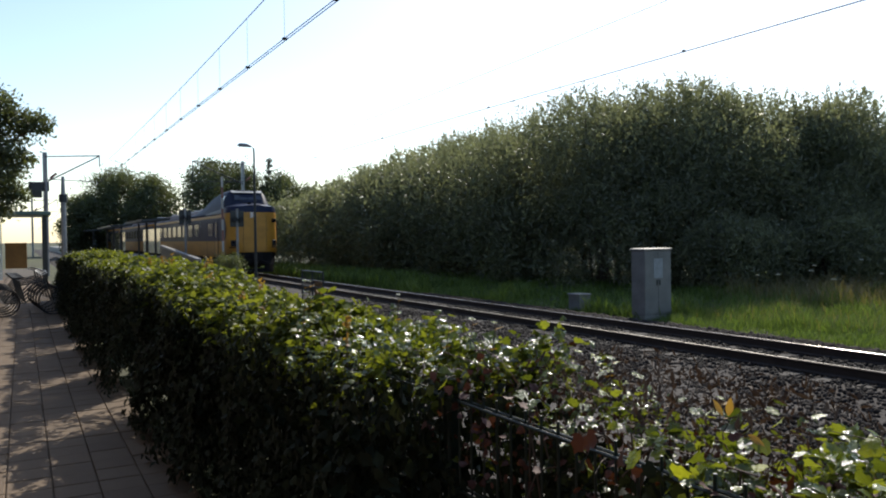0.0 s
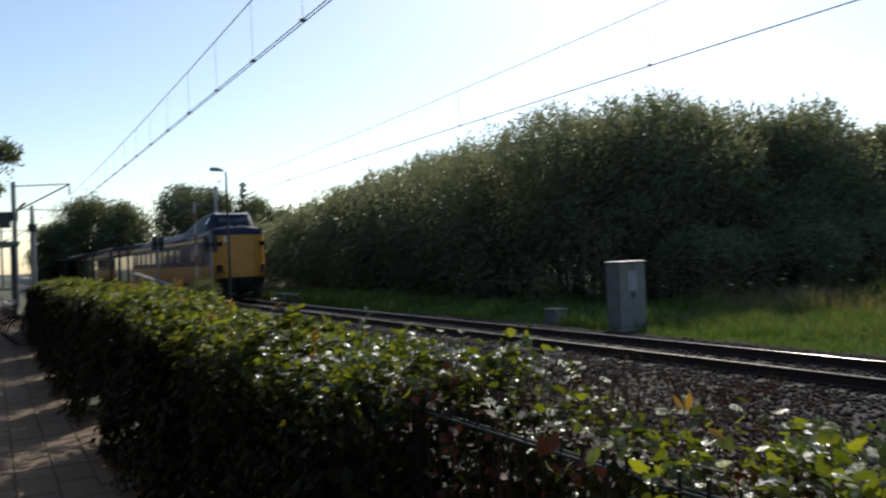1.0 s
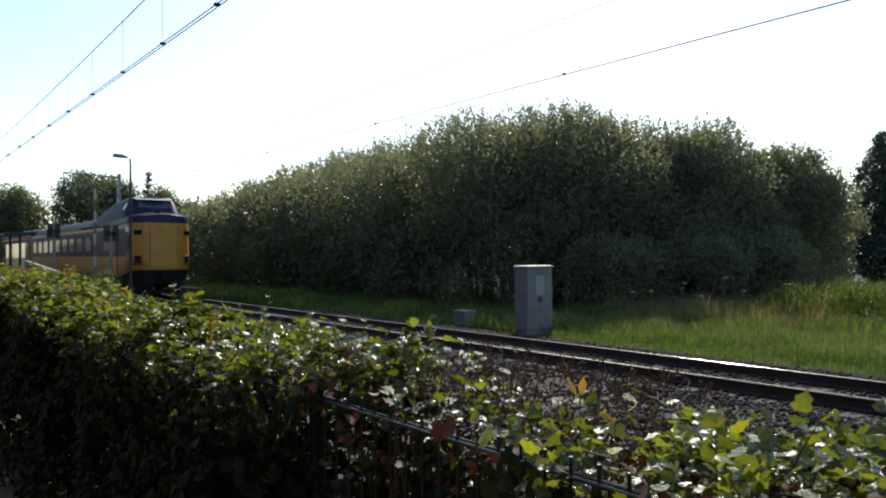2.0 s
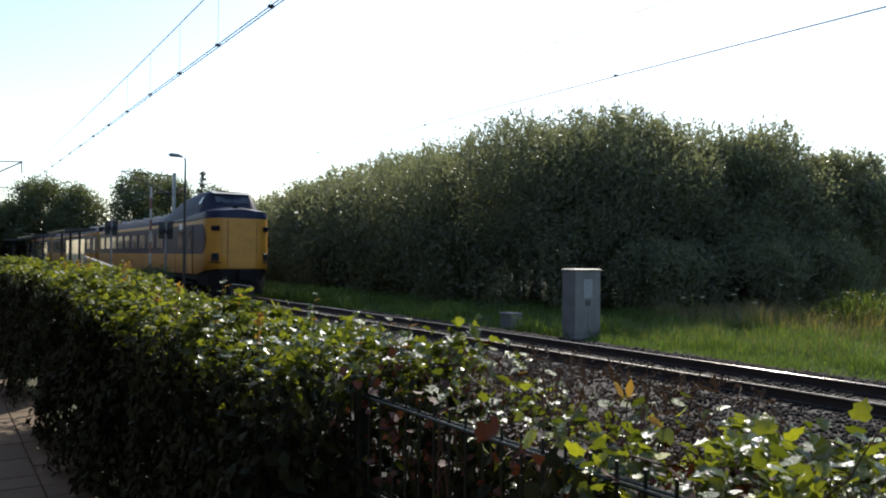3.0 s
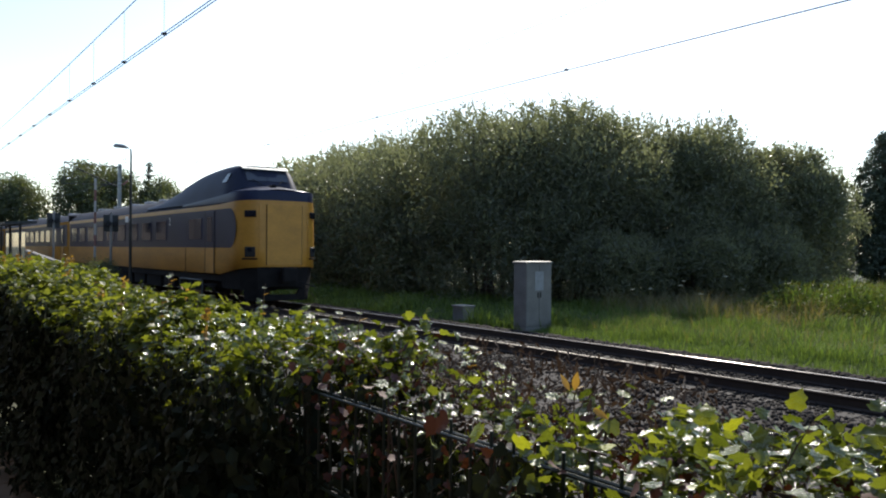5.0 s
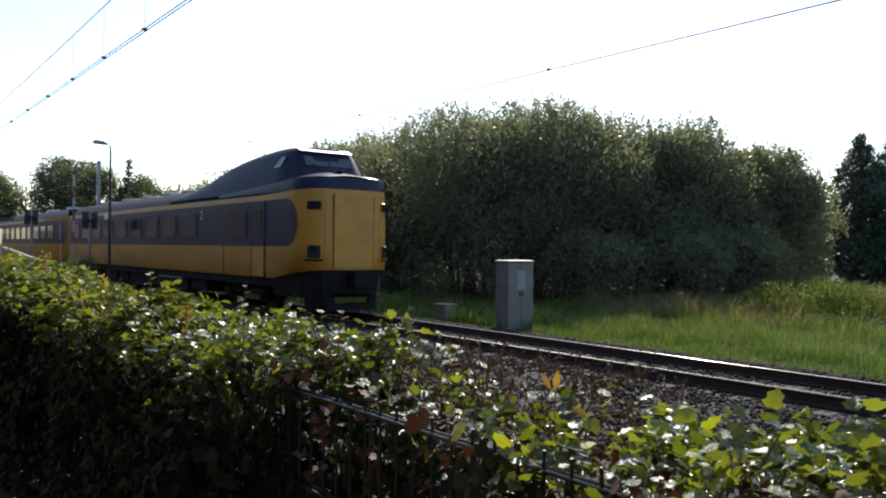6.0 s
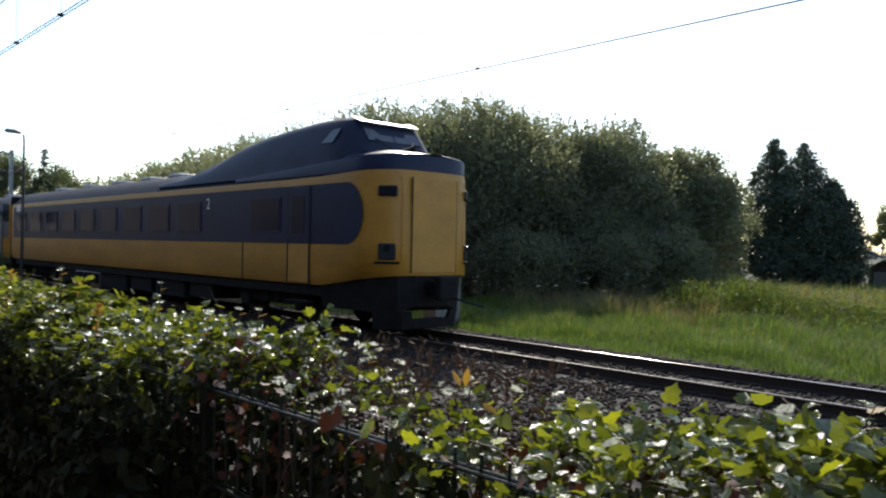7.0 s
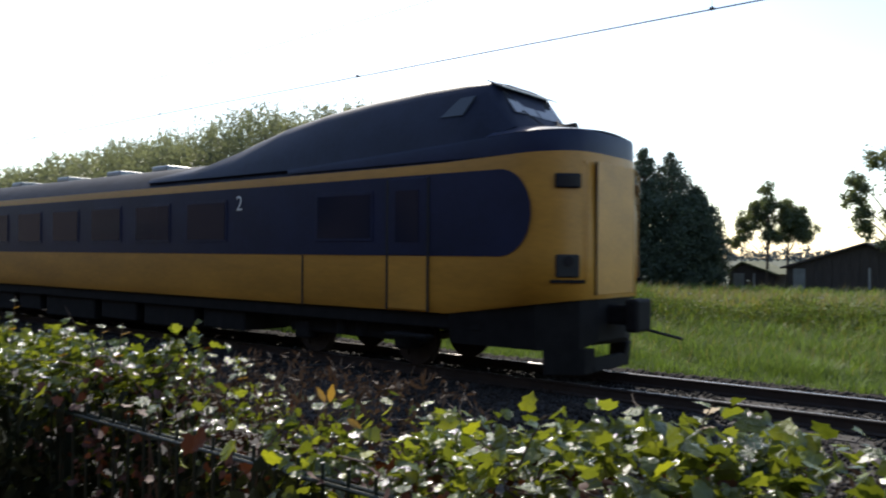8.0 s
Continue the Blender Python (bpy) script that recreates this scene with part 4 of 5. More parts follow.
# ---- trackside cabinet ----
cab = empty("relay_cabinet", (-15.22, 4.48, -0.32))
part("plinth", boxed(-0.235, 0.235, -0.46, 0.46, -0.1, 0.10, bevel=0.01), M["concrete"], cab)
part("body", boxed(-0.25, 0.25, -0.475, 0.475, 0.10, 1.84, bevel=0.015), M["cabinet_grey"], cab)
part("lid", loft([[(-0.28, -0.5, 1.84), (0.28, -0.5, 1.84), (0.28, 0.5, 1.84), (-0.28, 0.5, 1.84)], [(-0.28, -0.5, 1.88), (0.28, -0.5, 1.88), (0.28, 0.5, 1.88), (-0.28, 0.5, 1.88)], [(-0.2, -0.42, 1.90), (0.2, -0.42, 1.90), (0.2, 0.42, 1.90), (-0.2, 0.42, 1.90)]], close=True), M["cabinet_grey"], cab, "sunlit grey lid")
for s in (-1, 1):
    d = part("door", boxed(0.251, 0.266, min(0.006 * s, 0.46 * s), max(0.006 * s, 0.46 * s), 0.16, 1.80, bevel=0.005), M["cabinet_grey"], cab)
    part("handle", boxed(0.267, 0.29, 0.05 * s - 0.015, 0.05 * s + 0.015, 0.9, 1.05, bevel=0.005), M["dark_steel"], d)
part("notice", boxed(0.268, 0.272, -0.16, 0.16, 1.10, 1.62), M["poster"], cab, "faded pale notice sheet")
part("ridge_bolt", tube(bmesh.new(), [(0, 0.1, 1.89), (0, 0.1, 1.93)], 0.02, 8), M["steel"], cab)
tagged(cab, "weathered grey steel relay cabinet on a concrete plinth", "cabinet")
bx = empty("cable_box", (-18.35, 4.5, -0.32))
part("body", boxed(-0.26, 0.26, -0.22, 0.22, 0, 0.44, bevel=0.02), M["cabinet_grey"], bx)
part("lid", boxed(-0.29, 0.29, -0.25, 0.25, 0.44, 0.49, bevel=0.015), M["concrete"], bx, "pale concrete lid")
tagged(bx, "low concrete cable box beside the track", "cable box")

# ---- station ----
plat = part("platform", loft([[(-230, -4.2, -0.3), (-230, -4.2, 0.78), (-230, -1.05, 0.78), (-230, -1.05, -0.3)], [(-47, -4.2, -0.3), (-47, -4.2, 0.78), (-47, -1.05, 0.78), (-47, -1.05, -0.3)], [(-36, -4.2, -0.3), (-36, -4.2, -0.05), (-36, -1.05, -0.05), (-36, -1.05, -0.3)]], close=True), M["concrete"])
tagged(plat, "grey concrete station platform with a ramp at its end", "platform", kind="structure")


def ramp_wall(y):
    e = empty("ramp_parapet", (0, y, 0))
    part("panel", loft([[(-49, dy, 0.7), (-49, dy, 1.58), (-38, dy, 0.98), (-38, dy, -0.1)] for dy in (-0.06, 0.06)], close=True), M["dark_steel"], e)
    part("coping", loft([[(-49.1, dy, 1.58), (-49.1, dy, 1.68), (-37.9, dy, 1.07), (-37.9, dy, 0.97)] for dy in (-0.12, 0.12)], close=True), M["concrete"], e, "pale sunlit coping")
    return tagged(e, "sloping parapet of the platform ramp with pale coping", "parapet", "ramp parapets")


ramp_wall(-3.0)


def shelter(x, y, length, roof_z, label):
    e = empty("platform_shelter", (x, y, 0.78))
    part("roof", loft([[(0, -0.9, roof_z - 0.05), (0, -0.9, roof_z + 0.1), (0, 0.9, roof_z + 0.2), (0, 0.9, roof_z + 0.05)], [(length, -0.9, roof_z - 0.05), (length, -0.9, roof_z + 0.1), (length, 0.9, roof_z + 0.2), (length, 0.9, roof_z + 0.05)]], close=True), M["dark_steel"], e)
    for px in (0.3, length / 2, length - 0.3):
        part("post", tube(bmesh.new(), [(px, 0, 0), (px, 0, roof_z)], 0.07, 8), M["dark_steel"], e)
    for k in range(3):
        px = 0.35 + k * (length - 0.7) / 3
        part("glass_panel", boxed(px, px + (length - 0.9) / 3, 0.3, 0.32, 0.3, 2.0), M["glass_grey"], e)
    return tagged(e, label, "shelter", "platform shelters")


shelter(-63, -2.6, 9, 2.5, "dark steel platform shelter with glass panels")
shelter(-88, -2.6, 14, 2.5, "dark steel platform shelter with glass panels")
shelter(-125, -2.6, 20, 2.5, "dark steel platform shelter with glass panels")


def lamp_post(x, y, z0, h):
    e = empty("platform_lamp", (x, y, z0))
    part("pole", tube(bmesh.new(), [(0, 0, 0), (0, 0, h * 0.45), (0, 0, h - 0.35), (-0.05, 0, h - 0.12), (-0.2, -0.1, h - 0.02)], [0.06, 0.055, 0.04, 0.035, 0.03], 8), M["dark_steel"], e)
    part("lamp_head", tube(bmesh.new(), [(-0.15, -0.08, h - 0.04), (-0.3, -0.2, h + 0.02), (-0.62, -0.42, h + 0.07), (-0.7, -0.48, h + 0.06)], [0.04, 0.08, 0.085, 0.04], 10), M["steel"], e, "grey lamp head")
    return tagged(e, "slim dark platform lamp post with a bent top", "lamp post", "lamp posts")


lamp_post(-31.3, -2.0, -0.2, 6.02)
sg = empty("track_sign", (-31.3, -2.08, 2.85))
part("plate", boxed(-0.28, 0.1, -0.05, -0.03, 0.0, 0.22, bevel=0.004), M["white_paint"], sg)
part("bracket", boxed(-0.04, 0.04, -0.03, 0.035, 0.05, 0.12), M["steel"], sg)
tagged(sg, "small white sign plate on the lamp post", "sign")


def level_crossing_barrier(x, y):
    e = empty("crossing_barrier", (x, y, -0.2))
    part("base", boxed(-0.2, 0.2, -0.2, 0.2, 0, 1.1, bevel=0.03), M["cabinet_grey"], e)
    for k in range(8):
        z = 1.1 + k * 0.5
        part("boom_band", boxed(-0.03, 0.03, -0.045, 0.045, z, z + 0.5), M["faded_white"] if k % 2 else M["faded_red"], e)
    part("counterweight", boxed(-0.18, 0.18, -0.12, 0.12, 0.5, 1.0, bevel=0.02), M["dark_steel"], e)
    return tagged(e, "raised red and white level crossing barrier", "barrier", "crossing barriers")


def crossing_light(x, y, h):
    e = empty("crossing_signal", (x, y, -0.2))
    part("pole", tube(bmesh.new(), [(0, 0, 0), (0, 0, h)], 0.06, 8), M["steel"], e)
    part("backboard", boxed(-0.05, 0.0, -0.32, 0.32, h - 0.85, h - 0.1, bevel=0.03), M["dark_steel"], e)
    for s in (-1, 1):
        part("lens_hood", tube(bmesh.new(), [(0.0, s * 0.15, h - 0.5), (0.2, s * 0.15, h - 0.5)], [0.12, 0.12], 10), M["rubber"], e)
    return tagged(e, "dark level crossing signal on a grey pole", "signal", "crossing signals")


level_crossing_barrier(-36.3, -2.2)
crossing_light(-36.0, -1.6, 3.6)
crossing_light(-43.5, -2.6, 3.9)
for bxp in ((-34.6, -2.6), (-33.7, -2.4)):
    shrub(bxp[0], bxp[1], 0.55, 1.6, 3000, 0.1, "leaf_tree", "low_shrub", "small dark shrub beside the ramp end")


def railing(x, y):
    e = empty("crossing_railing", (x, y, -0.25))
    for px in (0, 1.1, 2.2):
        part("post", tube(bmesh.new(), [(px, 0, 0), (px, 0, 1.1)], 0.03, 8), M["dark_steel"], e)
    for z in (0.55, 1.08):
        part("rail", tube(bmesh.new(), [(0, 0, z), (2.2, 0, z)], 0.025, 8), M["dark_steel"], e)
    for k in range(14):
        part("bar", tube(bmesh.new(), [(0.1 + k * 0.155, 0, 0.1), (0.1 + k * 0.155, 0, 1.06)], 0.01, 6), M["dark_steel"], e)
    part("panel", boxed(1.25, 2.1, 0.03, 0.05, 0.1, 0.75), M["ad_orange"], e, "orange-brown panel")
    return tagged(e, "short dark steel railing beside the crossing", "railing")


railing(-26.2, -1.7)


def pole_clamped(x, y, h):
    e = empty("steel_pole", (x, y, 0))
    part("shaft", tube(bmesh.new(), [(0, 0, -0.2), (0, 0, h - 1.2), (0, 0, h)], [0.14, 0.13, 0.08], 10), M["steel"], e)
    part("collar", tube(bmesh.new(), [(0, 0, h - 1.35), (0, 0, h - 0.95)], [0.22, 0.22], 10), M["dark_steel"], e)
    return tagged(e, "grey steel pole with a dark collar", "pole")


pole_clamped(-45, -8.5, 5.4)
bp = empty("signal_back", (-46.5, -9.55, 4.35))
part("housing", boxed(-0.15, 0.15, -0.45, 0.1, 0.0, 0.8, bevel=0.04), M["dark_steel"], bp)
part("screen", boxed(-0.05, 0.05, -0.55, 0.45, 0.35, 0.85, bevel=0.02), M["dark_steel"], bp)
part("pole", tube(bmesh.new(), [(0, 0.3, -4.4), (0, 0.3, 0.9)], 0.09, 8), M["steel"], bp)
tagged(bp, "dark signal housing on a grey pole", "signal")

bus = empty("waiting_shelter", (-33, -11.6, PATH_Z))
part("roof", boxed(-1.4, 1.4, -0.6, 2.1, 2.75, 2.9, bevel=0.03), M["shelter_green"], bus)
for px in (-1.2, 1.2):
    for py in (-0.4, 1.9):
        part("post", boxed(px - 0.06, px + 0.06, py - 0.06, py + 0.06, 0, 2.75), M["dark_steel"], bus)
part("poster_panel", boxed(-1.25, -1.18, 0.55, 1.3, 0.75, 1.75, bevel=0.01), M["ad_orange"], bus, "orange poster panel")
part("glass_panel", boxed(-1.23, -1.2, -0.3, 0.45, 0.3, 2.5), M["glass_clear"], bus)
tagged(bus, "small green-roofed shelter with an orange poster", "shelter")


def bicycle(x, y, turn):
    e = empty("bicycle", (x, y, PATH_Z))
    e.rotation_euler = (radians(6), 0, radians(turn))
    for wx in (-0.53, 0.53):
        bm = bmesh.new()
        n = 22
        tube(bm, [(wx + 0.33 * math.cos(2 * math.pi * k / n), 0, 0.34 + 0.33 * math.sin(2 * math.pi * k / n)) for k in range(n + 1)], 0.02, 6)
        w = part("wheel", bm, M["rubber"], e)
        bm = bmesh.new()
        for k in range(10):
            a = math.pi * k / 10
            tube(bm, [(wx - 0.31 * math.cos(a), 0, 0.34 - 0.31 * math.sin(a)), (wx + 0.31 * math.cos(a), 0, 0.34 + 0.31 * math.sin(a))], 0.0025, 4)
        part("spokes", bm, M["steel"], w)
    bm = bmesh.new()
    for a, b in (((-0.53, 0.34), (-0.08, 0.32)), ((-0.08, 0.32), (-0.22, 0.86)), ((-0.53, 0.34), (-0.2, 0.78)), ((-0.2, 0.75), (0.36, 0.85)), ((-0.08, 0.32), (0.38, 0.78)), ((0.53, 0.34), (0.34, 1.0))):
        tube(bm, [(a[0], 0, a[1]), (b[0], 0, b[1])], 0.018, 6)
    part("frame", bm, M["dark_steel"], e)
    part("saddle", loft([[(-0.36, -0.09, 0.9), (-0.36, 0.09, 0.9), (-0.36, 0.09, 0.95), (-0.36, -0.09, 0.95)], [(-0.1, -0.025, 0.92), (-0.1, 0.025, 0.92), (-0.1, 0.025, 0.95), (-0.1, -0.025, 0.95)]], close=True), M["rubber"], e)
    part("handlebar", tube(bmesh.new(), [(0.22, -0.3, 1.02), (0.36, -0.2, 1.06), (0.36, 0.2, 1.06), (0.22, 0.3, 1.02)], 0.014, 6), M["steel"], e)
    return tagged(e, "dark parked bicycle leaning beside the hedge", "bicycle", "parked bicycles")


for k in range(5):
    bicycle(-20.5 - 0.75 * k, -10.35 - 0.05 * k, 95 + 4 * k)

# ---- train ----
CAR_L = 26.6


def half_width(x):
    return 1.41 if x < -0.9 else 0.68 + 0.73 * math.sqrt(max(0.0, 1 - ((x + 0.9) / 0.9) ** 2))


def car_shell(e, xs, nose):
    low = lambda x: 0.97 + (0.29 * min(1, max(0, (x + 2.2) / 2.2)) if nose else 0)
    tuck = [(0, -0.05), (0.25, 0.0), (0.96, 0.0), (1.6, 0.0), (2.28, 0.0), (2.43, -0.02)]
    # yellow sides: from the sill to the stripe, round the nose in one skin
    ring = [(x, -half_width(x) if nose else -1.41) for x in xs]
    ring += [(0.035 if nose else xs[-1], y) for y in (-0.5, 0.0, 0.5)] if nose else []
    ring2 = ring + [(x, half_width(x) if nose else 1.41) for x in xs[::-1]]
    levels = []
    for k, (dz, dy) in enumerate(tuck):
        row = []
        for x, y in ring2:
            z = low(x) if k == 0 else 0.92 + dz
            z = max(z, low(x) + 0.01 * k)
            if k == len(tuck) - 1 and nose:
                z += 0.09 * min(1, max(0, (x + 2.5) / 2.5))
            s = 1 + dy / 1.41
            row.append((x + (0.0 if not nose or x < -0.7 else -0.05 * max(0, (z - 2.2) / 1.3) - 0.03 * max(0, (1.5 - z))), y * s, z))
        levels.append(row)
    part("side_panel", loft(levels, caps=False), M["train_yellow"], e, "yellow painted steel body side", smooth=True)
    # roof skin
    secs = []
    for x in xs:
        w = half_width(x) if nose else 1.41
        f = min(1, max(0, (x + 2.5) / 2.5)) if nose else 0
        z0 = 3.35 + 0.09 * f
        rise = 0.58 * (1 - f) + 0.45 * f
        xx = x - (0.08 if nose and x > -0.7 else 0)
        secs.append([(xx, s * w * 0.985, z0 + rise * (1 - abs(s) ** 2.6)) for s in np.linspace(-1, 1, 17)])
    if nose:
        k = [i for i, x in enumerate(xs) if x >= -1.4][0]
        part("roof", loft(secs[:k + 1], caps=False), M["train_roof"], e, "dark blue-grey roof", smooth=True)
        hood = []
        for x in xs[k:]:
            w, g = half_width(x), min(1, max(0, (x + 1.4) / 1.4))
            hood.append([(x - 0.07, s * w * 0.975, 3.70 + 0.07 * g + (0.34 * (1 - g) + 0.05 * g) * (1 - abs(s) ** 2.2)) for s in np.linspace(-1, 1, 17)])
        part("hood", loft(hood, caps=False), M["train_gloss"], e, "glossy dark blue hood below the windscreen", smooth=True)
        edge = [(x, y) for x, y in ring2 if x >= -6]
        crest = lambda x: 3.70 - 0.22 * min(1, max(0, (-1.3 - x) / 4.5)) + 0.07 * min(1, max(0, (x + 1.4) / 1.4))
        part("cap_band", loft([[(x - 0.055, y * 0.985, 3.40) for x, y in edge], [(x - 0.06, y * 0.98, crest(x) - 0.04) for x, y in edge], [(x - 0.075, y * 0.97, crest(x)) for x, y in edge]], caps=False), M["train_blue"], e, "dark blue band above the front", smooth=True)
    else:
        part("roof", loft(secs, caps=False), M["train_roof"], e, "dark blue-grey roof", smooth=True)
    part("end_wall", boxed(xs[0] + 0.0, xs[0] + 0.06, -1.38, 1.38, 0.95, 3.7), M["train_dark"], e)


def band(e, x0, x1, side, round_front):
    """The blue window band, slightly proud of the side."""
    z0, z1 = 1.88, 3.19
    y = side * 1.416
    pts = [(x0, z0), (x1 - 0.55, z0)] if round_front else [(x0, z0), (x1, z0)]
    if round_front:
        r = (z1 - z0) / 2
        pts += [(x1 - 0.55 + 0.55 * math.sin(a), z0 + r - r * math.cos(a)) for a in np.linspace(0.12, math.pi - 0.12, 15)]
        pts += [(x1 - 0.55, z1)]
    else:
        pts += [(x1, z1)]
    pts += [(x0, z1)]
    bm = loft([[(px, y - side * 0.004, pz) for px, pz in pts], [(px, y + side * 0.004, pz) for px, pz in pts]], close=True)
    part("window_band", bm, M["train_blue"], e, "dark blue painted band")


def bogie(e, x):
    b = part("bogie", boxed(x - 0.35, x + 0.35, -0.95, 0.95, 0.4, 0.8, bevel=0.03), M["train_dark"], e)
    for s in (-1, 1):
        part("side_frame", boxed(x - 1.7, x + 1.7, min(s * 0.92, s * 1.08), max(s * 0.92, s * 1.08), 0.42, 0.72, bevel=0.04), M["train_dark"], b)
        for dx in (-1.28, 1.28):
            part("axle_box", boxed(x + dx - 0.2, x + dx + 0.2, s * 1.02 - 0.14, s * 1.02 + 0.14, 0.3, 0.62, bevel=0.04), M["train_dark"], b)
        for dx in (-0.25, 0.25):
            part("spring", tube(bmesh.new(), [(x + dx, s * 1.05, 0.45), (x + dx, s * 1.05, 0.95)], 0.13, 10), M["train_dark"], b)


def wheelset(e, x):
    bm = bmesh.new()
    for s in (-1, 1):
        tube(bm, [(0, s * 0.70, 0), (0, s * 0.725, 0), (0, s * 0.73, 0), (0, s * 0.82, 0)], [0.485, 0.485, 0.46, 0.455], 28)
        tube(bm, [(0, s * 0.80, 0), (0, s * 0.86, 0)], [0.2, 0.14], 14)
        for k in range(4):
            a = k * math.pi / 2
            box(bm, 0.3 * math.cos(a) - 0.03, 0.3 * math.cos(a) + 0.03, s * 0.83 - 0.012, s * 0.83 + 0.012, 0.3 * math.sin(a) - 0.03, 0.3 * math.sin(a) + 0.03)
    tube(bm, [(0, -0.75, 0), (0, 0.75, 0)], 0.08, 10)
    w = part("wheelset", bm, M["rail_side"], e, "brown steel wheels on an axle")
    w.location = (x, 0, 0.46)
    return w


def side_windows(e, xs, side):
    for x in xs:
        y = side * 1.421
        fr = part("window", boxed(x - 0.72, x + 0.72, min(y, y + side * 0.012), max(y, y + side * 0.012), 2.12, 2.98, bevel=0.004), M["train_blue"], e)
        y2 = y + side * 0.014
        part("pane", boxed(x - 0.66, x + 0.66, min(y2, y2 + side * 0.005), max(y2, y2 + side * 0.005), 2.18, 2.92), M["glass_band"], fr, "dark tinted glass")


def door(e, x, side):
    y = side * 1.418
    d = part("door", boxed(x - 0.42, x + 0.42, min(y, y + side * 0.014), max(y, y + side * 0.014), 1.0, 1.872, bevel=0.01), M["train_yellow"], e)
    part("upper_leaf", boxed(x - 0.42, x + 0.42, min(y, y + side * 0.02), max(y, y + side * 0.02), 1.884, 3.15, bevel=0.01), M["train_blue"], d)
    for dx in (-0.445, 0.445):
        part("seal", boxed(x + dx - 0.02, x + dx + 0.02, min(y, y + side * 0.018), max(y, y + side * 0.018), 0.98, 3.15), M["rubber"], d)
    y3 = y + side * 0.022
    part("pane", boxed(x - 0.25, x + 0.25, min(y3, y3 + side * 0.005), max(y3, y3 + side * 0.005), 2.1, 2.95), M["glass_band"], d)
    part("step", boxed(x - 0.45, x + 0.45, min(side * 1.25, side * 1.47), max(side * 1.25, side * 1.47), 0.55, 0.6, bevel=0.01), M["train_dark"], e)


def underframe(e, x0, x1):
    part("sole_bar", box(boxed(x0, x1, -1.3, -1.15, 0.72, 0.95, bevel=0.02), x0, x1, 1.15, 1.3, 0.72, 0.95, bevel=0.02), M["train_dark"], e)
    x = x0 + 5.9
    for w, h in ((2.2, 0.52), (1.3, 0.44), (2.6, 0.54), (1.6, 0.46), (2.0, 0.5), (1.4, 0.42)):
        if x + w < x1 - 5.0:
            part("equipment_box", boxed(x, x + w, -1.22, 1.22, 0.74 - h, 0.76, bevel=0.03), M["train_dark"], e)
        x += w + 0.35
    part("floor_pan", boxed(x0 + 0.1, x1 - 0.4, -1.1, 1.1, 0.86, 0.93), M["train_dark"], e)


def roof_units(e, xs):
    for x in xs:
        part("roof_vent", boxed(x - 0.35, x + 0.35, -0.45, 0.45, 3.86, 4.03, bevel=0.05), M["steel"], e)


